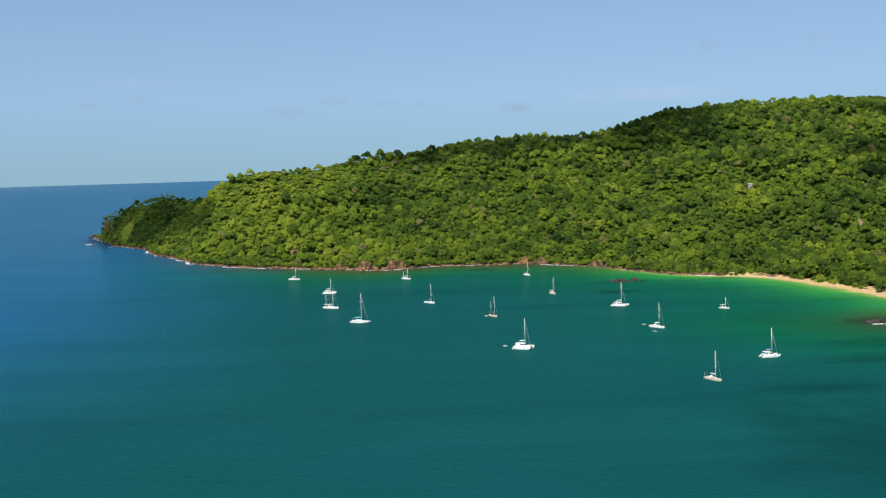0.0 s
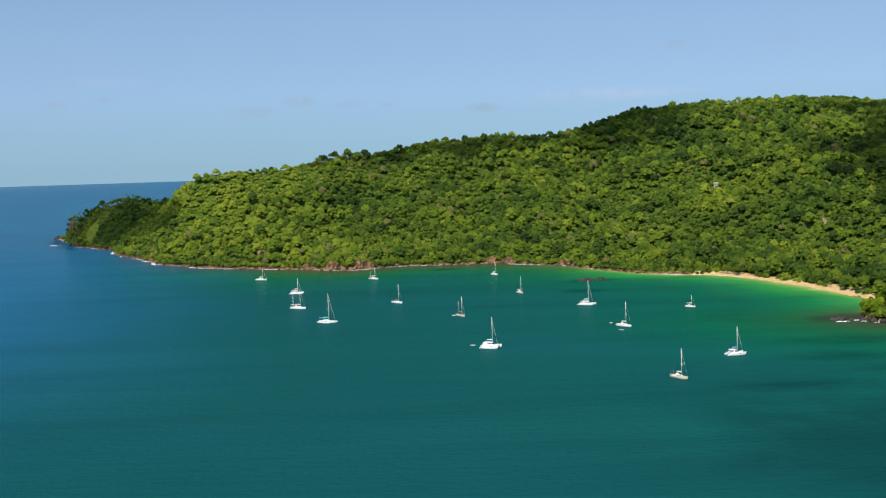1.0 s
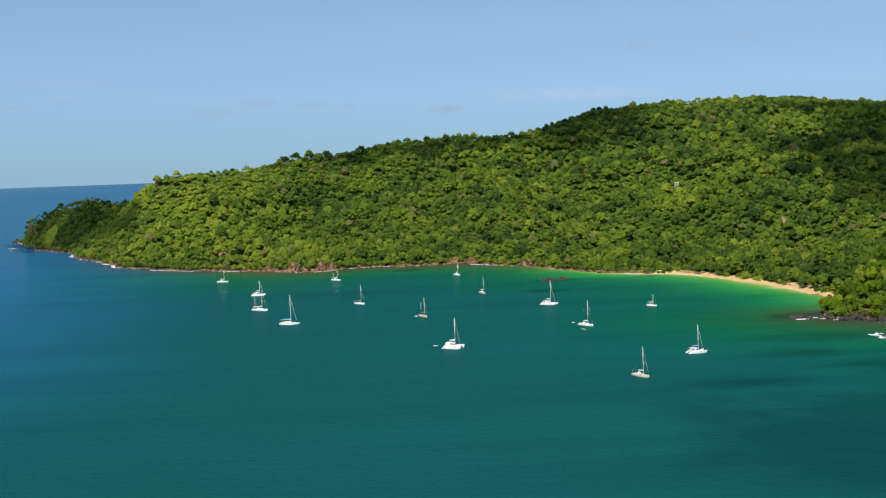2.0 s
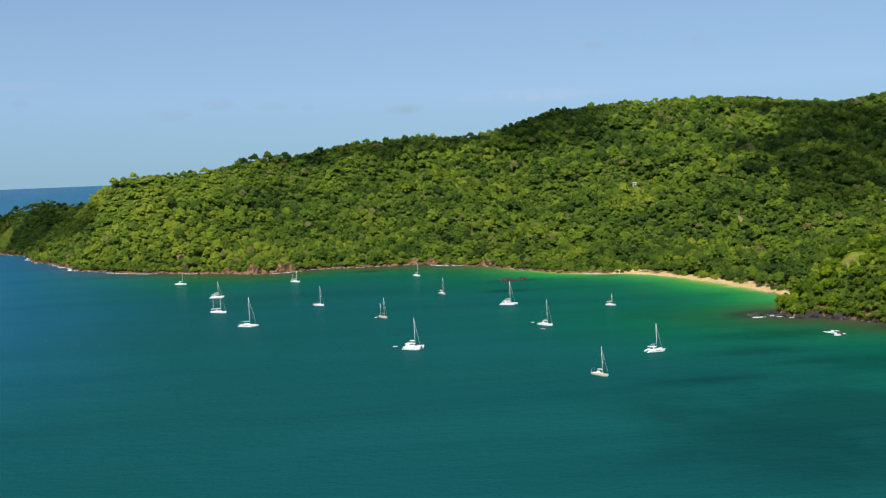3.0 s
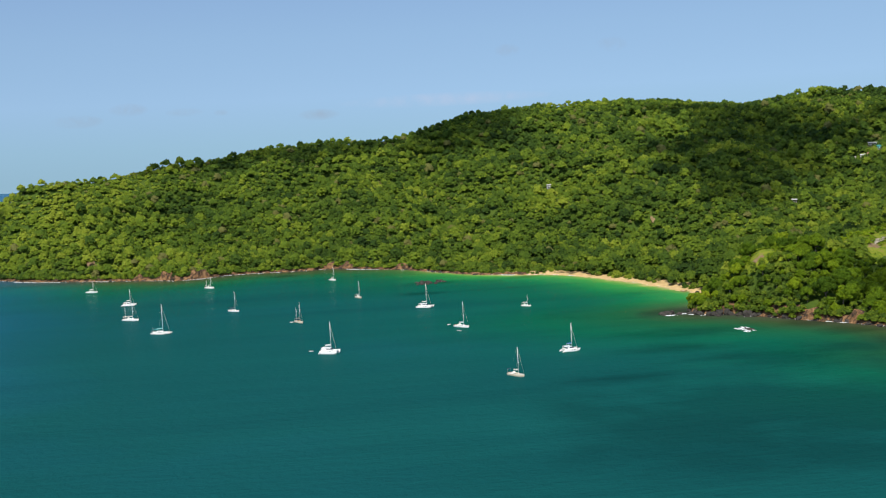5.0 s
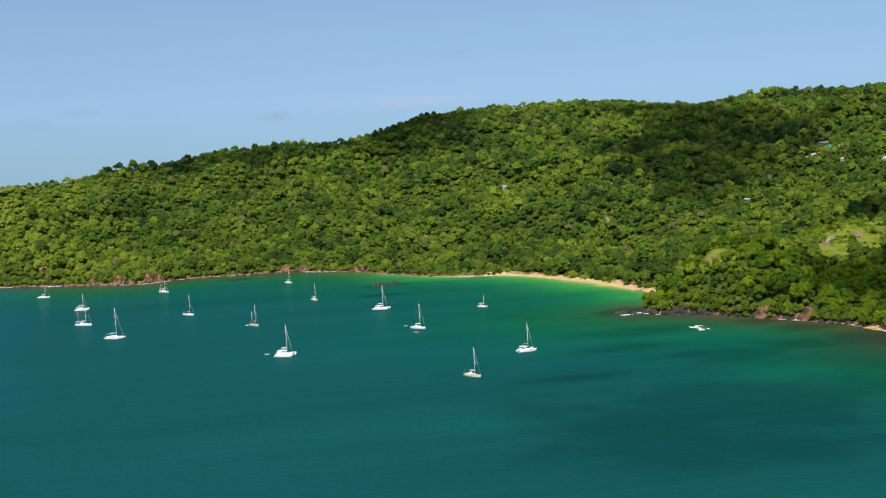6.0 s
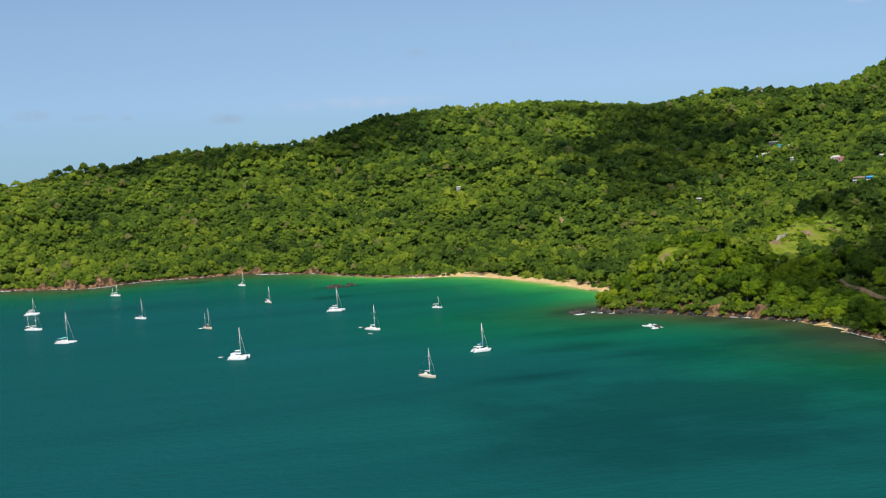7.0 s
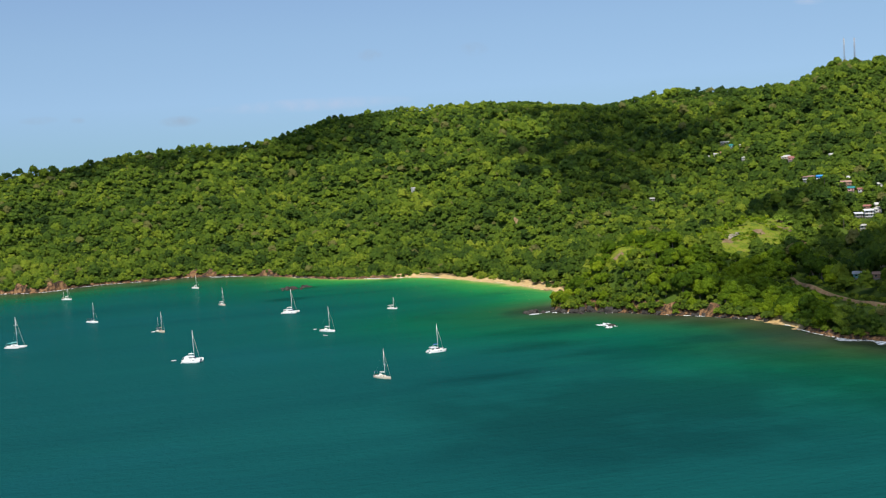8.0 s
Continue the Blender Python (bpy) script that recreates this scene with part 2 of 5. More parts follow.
    l.new(gloss.outputs[0], ms.inputs[2])
    l.new(ms.outputs[0], n["Material Output"].inputs["Surface"])
    n.remove(b)
    w1, w2 = tex_noise(n, l, 0.22, 3.0, 0.6), tex_noise(n, l, 1.1, 3.0, 0.6)
    sw, crest = n.new("ShaderNodeMapping"), n.new("ShaderNodeTexNoise")
    sw.inputs["Scale"].default_value, sw.inputs["Rotation"].default_value = (0.03, 0.13, 1), (0, 0, 0.3)
    crest.inputs["Scale"].default_value, crest.inputs["Detail"].default_value = 1.0, 3.0
    l.new(gp.outputs["Position"], sw.inputs["Vector"])
    l.new(sw.outputs[0], crest.inputs["Vector"])
    sw2, wavelet = n.new("ShaderNodeMapping"), n.new("ShaderNodeTexNoise")
    sw2.inputs["Scale"].default_value, sw2.inputs["Rotation"].default_value = (0.10, 0.42, 1), (0, 0, 0.5)
    wavelet.inputs["Scale"].default_value, wavelet.inputs["Detail"].default_value = 1.0, 3.0
    l.new(gp.outputs["Position"], sw2.inputs["Vector"])
    l.new(sw2.outputs[0], wavelet.inputs["Vector"])
    chop = maths(n, l, "ADD", w1.outputs[0], maths(n, l, "MULTIPLY", w2.outputs[0], 0.35))
    waves = maths(n, l, "ADD", maths(n, l, "ADD", chop, maths(n, l, "MULTIPLY", wavelet.outputs[0], 0.6)), maths(n, l, "MULTIPLY", crest.outputs[0], 0.9))
    bp = n.new("ShaderNodeBump")
    bp.inputs["Strength"].default_value, bp.inputs["Distance"].default_value = 0.6, 1.4
    l.new(waves, bp.inputs["Height"])
    l.new(bp.outputs[0], body.inputs["Normal"])
    ripple = n.new("ShaderNodeBump")
    ripple.inputs["Strength"].default_value, ripple.inputs["Distance"].default_value = 0.4, 0.4
    l.new(waves, ripple.inputs["Height"])
    for sock in (gloss.inputs["Normal"], fr.inputs["Normal"]):
        l.new(ripple.outputs[0], sock)
    return m


m_sea = sea_material()

# ---- building helpers ----


def part(name, bm, mat, parent=None, label="", smooth=False):
    """Links a bmesh as one mesh object, under a thing if one is given."""
    me = bpy.data.meshes.new(name)
    bm.to_mesh(me)
    bm.free()
    if smooth:
        me.polygons.foreach_set("use_smooth", [True] * len(me.polygons))
    me.materials.append(mat)
    ob = new(name, me)
    if parent:
        ob.parent = parent
    if label:
        tagged(ob, label)
    return ob


def thing(name, m, label, category, group="", kind=""):
    ob = new(name)
    ob.empty_display_size = 0.5
    ob.matrix_world = m
    return tagged(ob, label, category, group, kind)


def mesh_np(name, verts, tris, mat, smooth=False, attrs=None):
    """A triangle mesh from numpy arrays, with float point attributes."""
    me = bpy.data.meshes.new(name)
    nv, nt = len(verts), len(tris)
    me.vertices.add(nv)
    me.vertices.foreach_set("co", np.asarray(verts, np.float32).ravel())
    me.loops.add(nt * 3)
    me.loops.foreach_set("vertex_index", np.asarray(tris, np.int32).ravel())
    me.polygons.add(nt)
    me.polygons.foreach_set("loop_start", np.arange(0, nt * 3, 3, dtype=np.int32))
    me.polygons.foreach_set("use_smooth", np.broadcast_to(smooth, nt))
    for key, val in (attrs or {}).items():
        me.attributes.new(key, "FLOAT", "POINT").data.foreach_set("value", np.asarray(val, np.float32))
    me.update(calc_edges=True)
    me.materials.append(mat)
    return me


def lattice(ix, iy, seed):
    h = (ix.astype(np.int64) * 374761393 + iy.astype(np.int64) * 668265263 + seed * 1442695041) & 0x7FFFFFFF
    h = ((h ^ (h >> 13)) * 1274126177) & 0x7FFFFFFF
    return ((h ^ (h >> 16)) & 0xFFFF) / 65535.0


def value_noise(x, y, seed=0):
    ix, iy = np.floor(x), np.floor(y)
    fx, fy = x - ix, y - iy
    fx, fy = fx * fx * (3 - 2 * fx), fy * fy * (3 - 2 * fy)
    a, b = lattice(ix, iy, seed), lattice(ix + 1, iy, seed)
    c, d = lattice(ix, iy + 1, seed), lattice(ix + 1, iy + 1, seed)
    return (a + (b - a) * fx) * (1 - fy) + (c + (d - c) * fx) * fy - 0.5


def fbm(x, y, scale, octaves=4, seed=0):
    total, amp = 0, 1.0
    for o in range(octaves):
        total = total + amp * value_noise(x / scale, y / scale, seed + o)
        scale, amp = scale / 2.03, amp * 0.5
    return total


def to_line(px, py, line, values=None):
    """Distance from points to a polyline, and the value along the line at the nearest place."""
    best, val = np.full(px.shape, 1e9), np.zeros(px.shape)
    for k in range(len(line) - 1):
        ax, ay, bx, by = line[k][0], line[k][1], line[k + 1][0], line[k + 1][1]
        dx, dy = bx - ax, by - ay
        t = np.clip(((px - ax) * dx + (py - ay) * dy) / (dx * dx + dy * dy + 1e-9), 0, 1)
        d = np.hypot(px - ax - t * dx, py - ay - t * dy)
        near = d < best
        best = np.where(near, d, best)
        if values is not None:
            val = np.where(near, values[k] + (values[k + 1] - values[k]) * t, val)
    return best, val


def inside(px, py, loop):
    c = np.zeros(px.shape, bool)
    for k in range(len(loop)):
        (ax, ay), (bx, by) = loop[k], loop[(k + 1) % len(loop)]
        if ay != by:
            c ^= ((ay > py) != (by > py)) & (px < (bx - ax) * (py - ay) / (by - ay) + ax)
    return c


def grid_tris(nx, ny, keep=None):
    i, j = np.meshgrid(np.arange(nx - 1), np.arange(ny - 1), indexing="ij")
    a = (i * ny + j).ravel()
    quads = np.stack([a, a + ny, a + ny + 1, a + 1], 1)
    if keep is not None:
        quads = quads[keep[quads].any(1)]
    return np.concatenate([quads[:, [0, 1, 2]], quads[:, [0, 2, 3]]])


# ---- the lie of the land ----
SHORE = [(-627, 2174), (-560, 2020), (-520, 1905), (-445, 1794), (-400, 1660), (-362, 1593), (-322, 1511), (-297, 1458), (-254, 1412), (-217, 1382), (-182, 1360), (-148, 1340),
         (-115, 1321), (-76, 1300), (-52, 1300), (-22, 1322), (9, 1327), (40, 1323), (65, 1321), (92, 1326), (130, 1291), (163, 1263), (189, 1207), (215, 1158), (248, 1129), (286, 1097),
         (309, 1043), (326, 984), (336, 938), (343, 880), (333, 834), (312, 812), (300, 785), (301, 762), (318, 752), (330, 728), (351, 704), (364, 684), (374, 662), (380, 622), (376, 594), (372, 564), (384, 536), (415, 462)]
BACK = [(640, 300), (1100, 60), (1900, 250), (2500, 1200), (2400, 2500), (1500, 3100), (500, 2900), (-150, 2500), (-480, 2330)]


def rounded(points, step=9.0, rough=3.0, seed=5):
    """The polyline as a smooth curve with small bays and points."""
    out = []
    p = [Vector(q) for q in points]
    for k in range(len(p) - 1):
        a, b, c, d = p[max(k - 1, 0)], p[k], p[k + 1], p[min(k + 2, len(p) - 1)]
        n = max(2, int((c - b).length / step))
        for s in range(n):
            t = s / n
            out.append(0.5 * (2 * b + (c - a) * t + (2 * a - 5 * b + 4 * c - d) * t * t + (3 * b - a - 3 * c + d) * t * t * t))
    out.append(p[-1])
    x, y = np.array([q.x for q in out]), np.array([q.y for q in out])
    return list(zip(x + rough * 2 * fbm(x, y, 40, 3, seed), y + rough * 2 * fbm(x, y, 40, 3, seed + 9)))


SHORELINE = rounded(SHORE)
COAST = SHORELINE + BACK + [SHORELINE[0]]
# ridges as (bearing from the mouth of the bay, distance, height)
RIDGE = [(-16.0, 2200, 21), (-15.4, 2120, 45), (-14.8, 2060, 54), (-13.9, 1980, 64), (-13.0, 1930, 76), (-11.8, 1880, 69), (-11.0, 1820, 72), (-10.2, 1720, 86.5), (-9.6, 1660, 102.5), (-8.7, 1660, 106.5),
         (-6.9, 1670, 105.5), (-5.6, 1680, 109.5), (-3.7, 1720, 121.5), (-1.6, 1760, 125.5), (0.6, 1800, 138.5), (1.4, 1820, 141.5), (4.9, 1850, 145.5), (7.2, 1850, 150.5), (9.3, 1880, 170.5), (10.6, 1900, 182.5),
         (13.5, 1950, 192.5), (17.2, 2000, 195.5), (20.0, 2050, 194.5), (23.7, 2120, 184), (26.8, 2050, 194.5), (29.1, 2000, 192.5), (31.9, 1950, 187.5), (33.8, 1950, 214.5), (36.0, 1950, 212.5), (42.0, 1900, 209.5)]
VALLEYS = [([(26.3, 1250), (26.9, 1350), (27.2, 1480), (26.6, 1650), (25.0, 1900)], 58, 115), ([(-10.9, 1560), (-11.3, 1680), (-11.2, 1800)], 16, 60), ([(9.4, 1260), (9.0, 1450), (8.2, 1700)], 12, 60), ([(-4.0, 1370), (-3.4, 1520), (-2.4, 1680)], 11, 55), ([(2.5, 1400), (2.8, 1550), (3.5, 1740)], 11, 50), ([(15.5, 1230), (15.8, 1450), (15.0, 1800)], 14, 70), ([(19.6, 1180), (20.6, 1400), (19.8, 1750)], 16, 65)]  # lines down the gullies, depth, half-width
SPUR = [(21.0, 862, 10), (22.4, 862, 40), (23.8, 866, 66), (25.5, 890, 58), (28.0, 950, 47), (30.0, 1040, 48), (32.5, 1130, 46)]


def bearing(a, r):
    return (r * math.sin(radians(a)), r * math.cos(radians(a)))


RIDGE_XY, RIDGE_H = [bearing(a, r) for a, r, h in RIDGE], [h for a, r, h in RIDGE]
SPUR_XY, SPUR_H = [bearing(a, r) for a, r, h in SPUR], [h for a, r, h in SPUR]
VALLEY_XY = [([bearing(a, r) for a, r in line], depth, wide) for line, depth, wide in VALLEYS]
BEACH = [(230, 1144), (252, 1127), (286, 1097), (312, 1045), (331, 986), (341, 939), (348, 881), (337, 840)]


# banks and bluffs on the coast: x, y, height, half-width
BLUFFS = [(-82, 1304, 4.8, 14), (-50, 1302, 5.6, 13), (-110, 1321, 3.5, 10), (-335, 1530, 3, 26), (165, 1263, 4, 13), (100, 1322, 3, 28), (351, 706, 7, 5), (366, 682, 6, 5), (303, 775, 2.5, 8), (-530, 1930, 6, 22)]


def bluff(x, y):
    """Height of the bank behind the waterline."""
    db, _ = to_line(x, y, BEACH)
    h = 1.0 + 0.6 * np.clip(db / 60 - 0.3, 0, 1)
    for bx, by, bh, bw in BLUFFS:
        h = h + bh * np.exp(-((((x - bx) ** 2 + (y - by) ** 2) / bw**2) ** 2)) * np.maximum(0.2, 1 + 1.3 * fbm(x, y, 9, 2, 13))
    return h


def shore_distance(x, y):
    """Metres inland from the coast, negative at sea."""
    d, _ = to_line(x, y, COAST)
    return np.where(inside(x, y, COAST[:-1]), d, -d)


def ground(x, y, ds=None):
    x, y = np.asarray(x, float), np.asarray(y, float)
    ds = shore_distance(x, y) if ds is None else ds
    inland = np.maximum(ds, 0)
    db, _ = to_line(x, y, BEACH)
    flat = np.exp(-((np.maximum(db - 15, 0) / 40) ** 2))
    up = inland - flat * 24 * (1 - np.exp(-inland / 24))  # the level strip behind the beach
    dr, hr = to_line(x, y, RIDGE_XY, RIDGE_H)
    h = hr * (up / (up + dr + 1e-6)) ** 1.05
    dp, hp = to_line(x, y, SPUR_XY, SPUR_H)
    s = hp * np.exp(-((dp / 85) ** 2)) * up / (up + 18)
    h = (h**4 + s**4) ** 0.25
    for line, depth, wide in VALLEY_XY:
        dv, _ = to_line(x, y, line)
        h = h - depth * np.exp(-((dv / wide) ** 1.8)) * np.minimum(1, inland / 120) * np.minimum(1, dr / 160)
    rough = np.minimum(1, inland / 160) * np.minimum(1, dr / 140 + 0.1)
    h = h + rough * (38 * fbm(x, y, 260, 3, 3) + 20 * fbm(x, y, 95, 3, 17))
    h = np.where(ds > 0, h + bluff(x, y) * (1 - np.exp(-inland / 7)), -np.minimum(6, -ds * 0.25))
    return h


def ridge_range(x, y):
    return np.interp(np.degrees(np.arctan2(x, y)), [a for a, r, h in RIDGE], [r for a, r, h in RIDGE])


def build_land():
    step = 13.0
    gx, gy = np.arange(-720, 2560, step), np.arange(40, 3160, step)
    x, y = (v.ravel() for v in np.meshgrid(gx, gy, indexing="ij"))
    ds = shore_distance(x, y)
    # the sheet lies a little under the banks and beaches that cover its edge
    z = ground(x, y, ds) - np.where(ds > 0, (bluff(x, y) + 0.8) * np.exp(-np.maximum(ds, 0) / 12), np.minimum(9, 4 - ds))
    keep = ds > -14
    tris = grid_tris(len(gx), len(gy), keep)
    used = np.unique(tris)
    back_to = np.full(len(x), -1)
    back_to[used] = np.arange(len(used))
    me = mesh_np("ground", np.stack([x, y, z], 1)[used], back_to[tris], m_ground, True)
    return tagged(new("ground", me), "steep green island hillside rising from the bay", "hillside", kind="structure")


land = build_land()


# dark seaweed and reef; the wide right-hand ones paint cloud shade in: x, y, half-width, half-length
WEED_SHADE = [(215, 460, 130, 120), (345, 440, 150, 130), (335, 530, 55, 60), (285, 790, 24, 26), (168, 1098, 24, 17), (38, 1272, 14, 9), (255, 1098, 14, 9), (143, 1010, 22, 16), (186, 442, 26, 22), (178, 560, 42, 14), (300, 762, 16, 14), (250, 600, 40, 12), (338, 700, 26, 16), (352, 655, 26, 18), (354, 605, 24, 26), (330, 560, 26, 18), (300, 580, 75, 40), (258, 700, 46, 30), (228, 640, 40, 20), (370, 520, 75, 70), (385, 590, 60, 55)]


def build_sea():
    def spread(lo, hi, flo, fhi, fine):
        mid = np.arange(flo, fhi, fine)
        out = lambda d: np.concatenate([np.geomspace(fine, d, 22)])
        return np.concatenate([(flo - out(flo - lo))[::-1], mid, fhi + out(hi - fhi) - fine])
    gx, gy = spread(-4950, 4950, -700, 560, 11.0), spread(-4950, 4950, 300, 1500, 11.0)
    x, y = (v.ravel() for v in np.meshgrid(gx, gy, indexing="ij"))
    r = np.hypot(x, y)
    ds = shore_distance(x, y)
    off = np.maximum(-ds, 0)
    db, _ = to_line(x, y, BEACH)
    sandy = np.exp(-((np.maximum(db - 10, 0) / 105) ** 2)) * np.clip((y - 800) / 60, 0, 1)
    reach = 82 + 4 * sandy - 26 * np.exp(-(((x - 370) / 150) ** 2 + ((y - 620) / 230) ** 2))
    reach = reach + 30 * np.exp(-(((x - 365) / 70) ** 2 + ((y - 560) / 80) ** 2))  # a wide shelf off the coast road
    shoal = np.exp(-off / reach)
    # how far the bluer body colour with its painted-in sky reaches
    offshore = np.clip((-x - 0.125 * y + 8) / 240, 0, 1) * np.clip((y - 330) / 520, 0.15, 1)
    weed_shade = np.zeros(x.shape)
    for wx, wy, ww, wh in WEED_SHADE:
        weed_shade = np.maximum(weed_shade, np.exp(-((((x - wx) / ww) ** 2 + ((y - wy) / wh) ** 2) ** 1.5)))
    # towards the skyline the sheet follows the true horizon of the wide sea
    z = np.clip((r - 2500) / 2450, 0, 1) ** 1.5 * 80
    tris = grid_tris(len(gx), len(gy), r < 4960)
    me = mesh_np("sea", np.stack([x, y, z], 1), tris, m_sea, True, {"shoal": shoal, "sandy": sandy, "offshore": offshore, "weed_shade": weed_shade})
    return tagged(new("water", me), "calm teal sea, green over the sand near the beach", "sea", kind="structure")


sea = build_sea()

def shore_frames(i0, i1):
    """Points of the shoreline with the direction inland."""
    out = []
    for i in range(i0, i1):
        a, b = Vector(SHORELINE[max(i - 2, 0)]), Vector(SHORELINE[min(i + 2, len(SHORELINE) - 1)])
        d = (b - a).normalized()
        out.append((Vector(SHORELINE[i]), Vector((-d.y, d.x))))
    return out


def nearest_index(x, y):
    return min(range(len(SHORELINE)), key=lambda i: (SHORELINE[i][0] - x) ** 2 + (SHORELINE[i][1] - y) ** 2)


def denser(frames, n):
    out = []
    for (p, u), (q, v) in zip(frames, frames[1:]):
        out += [(p.lerp(q, k / n), u.lerp(v, k / n).normalized()) for k in range(n)]
    return out


# ---- forest ----
PHI = (1 + 5**0.5) / 2
ICO_V = np.array([(-1, PHI, 0), (1, PHI, 0), (-1, -PHI, 0), (1, -PHI, 0), (0, -1, PHI), (0, 1, PHI), (0, -1, -PHI), (0, 1, -PHI), (PHI, 0, -1), (PHI, 0, 1), (-PHI, 0, -1), (-PHI, 0, 1)]) / (1 + PHI * PHI) ** 0.5


def ico_faces():
    """The twenty faces of the icosahedron: triples of corners one edge apart."""
    d = np.linalg.norm(ICO_V[:, None] - ICO_V[None], axis=-1)
    edge = d[d > 0.1].min() * 1.01
    out = []
    for a in range(12):
        for b in range(a + 1, 12):
            for c in range(b + 1, 12):
                if d[a, b] < edge and d[b, c] < edge and d[a, c] < edge:
                    n = np.cross(ICO_V[b] - ICO_V[a], ICO_V[c] - ICO_V[a])
                    out.append((a, b, c) if n @ ICO_V[a] > 0 else (a, c, b))
    return np.array(out)


ICO_F = ico_faces()


def finer(v, f):
    """Each triangle in four, on the sphere."""
    pairs = {}
    v = list(map(tuple, v))

    def mid(a, b):
        key = (min(a, b), max(a, b))
        if key not in pairs:
            m = np.add(v[a], v[b])
            v.append(tuple(m / np.linalg.norm(m)))
            pairs[key] = len(v) - 1
        return pairs[key]
    out = []
    for a, b, c in f:
        ab, bc, ca = mid(a, b), mid(b, c), mid(c, a)
        out += [(a, ab, ca), (b, bc, ab), (c, ca, bc), (ab, bc, ca)]
    return np.array(v), np.array(out)


ICO2_V, ICO2_F = finer(ICO_V, ICO_F)


def crown_template(rng, lobes, leaves, kind, fine=False):
    """A crown of radius about 1 resting on z = 0: rounded boughs over a dome, with leaf sprays standing out of them.
    Gives corners, faces, which faces are rounded, and how far each corner's tone strays from the tree's own."""
    base_v, base_f = (ICO2_V, ICO2_F) if fine else (ICO_V, ICO_F)
    tall = {"round": 1.45, "flat": 0.95, "tall": 2.0}[kind]
    base_f = base_f[np.cross(base_v[base_f[:, 1]] - base_v[base_f[:, 0]], base_v[base_f[:, 2]] - base_v[base_f[:, 0]])[:, 2] > (-0.2 if fine else -0.42)]  # the undersides are never seen
    vs, fs, soft, stray, n0 = [], [], [], [], 0

    def bough(centre, size, shade):
        nonlocal n0
        v = base_v * (1 + rng.uniform(-0.24, 0.2, (len(base_v), 1))) * size + centre
        vs.append(v)
        fs.append(base_f + n0)
        soft.append(np.ones(len(base_f), bool))
        stray.append(np.full(len(v), shade))
        n0 += len(v)
    # inner dome set darker: the crown's inside shade is put into its tone
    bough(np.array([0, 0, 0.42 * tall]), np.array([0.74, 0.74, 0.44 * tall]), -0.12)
    if not fine:  # the small boughs of distant trees: tufts of five faces
        turn = np.arange(5) * 2 * math.pi / 5
        base_v = np.concatenate([[(0, 0, 1.0)], np.stack([np.cos(turn), np.sin(turn), np.full(5, -0.25)], 1)])
        base_f = np.array([(0, 1 + k, 1 + (k + 1) % 5) for k in range(5)])
    centres = []
    for k in range(lobes):
        up = 1 - (k + 0.4) / lobes * 1.2
        ang = k * 2.39996 + rng.uniform(-0.5, 0.5)
        out = math.sqrt(max(0, 1 - max(up, 0) ** 2)) * rng.uniform(0.52, 0.74)
        c, size = np.array([out * math.cos(ang), out * math.sin(ang), tall * (0.30 + 0.48 * up + rng.uniform(-0.08, 0.08))]), rng.uniform(0.28, 0.46) * (0.88 if fine else 0.78)
        centres.append((c, size))
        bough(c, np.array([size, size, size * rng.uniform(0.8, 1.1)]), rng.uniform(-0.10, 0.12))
    for k in range(leaves):
        c, size = centres[k % lobes]
        d = rng.normal(size=3)
        d[2] = abs(d[2]) * 1.1 - 0.25
        d /= np.linalg.norm(d)
        p = c + d * size * np.array([1, 1, 0.8]) * rng.uniform(0.92, 1.22)
        n = d + rng.normal(size=3) * (0.7 if fine else 0.5) + (0, 0, 0.2)  # leaves lie roughly along the outside of their bough
        n /= np.linalg.norm(n)
        a = np.cross(n, rng.normal(size=3))
        a /= np.linalg.norm(a)
        b = np.cross(n, a)
        s = rng.uniform(0.10, 0.22) * (0.62 if fine else 1.0)
        vs.append(np.stack([p + a * s, p + (-0.5 * a + 0.87 * b) * s * rng.uniform(0.6, 1.1), p + (-0.5 * a - 0.87 * b) * s * rng.uniform(0.6, 1.1)]))
        fs.append(np.array([[n0, n0 + 1, n0 + 2]]))
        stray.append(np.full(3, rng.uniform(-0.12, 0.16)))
        n0 += 3
    soft.append(np.zeros(leaves, bool))
    return np.concatenate(vs), np.concatenate(fs), np.concatenate(soft), np.concatenate(stray)


rng = np.random.default_rng(11)
FIELDS = []  # clearings without trees: x, y, half-width, half-depth, turn


def clearing(x, y):
    out = np.zeros(x.shape, bool)
    for cx, cy, a, b, turn in FIELDS:
        c, s = math.cos(turn), math.sin(turn)
        u, v = (x - cx) * c + (y - cy) * s, -(x - cx) * s + (y - cy) * c
        out |= (u / a) ** 2 + (v / b) ** 2 < 1
    return out


FIELDS += [(489, 854, 37, 80, -0.74), (452, 806, 20, 26, -0.74), (350, 778, 14, 11, -0.4), (-497, 1900, 8, 20, 0.45), (-455, 1945, 6, 12, 0.3), (445, 1286, 4, 8, -0.3), (-174, 1406, 5, 8, 0.0)]
HOUSE_SPOTS = []  # trees keep clear of these


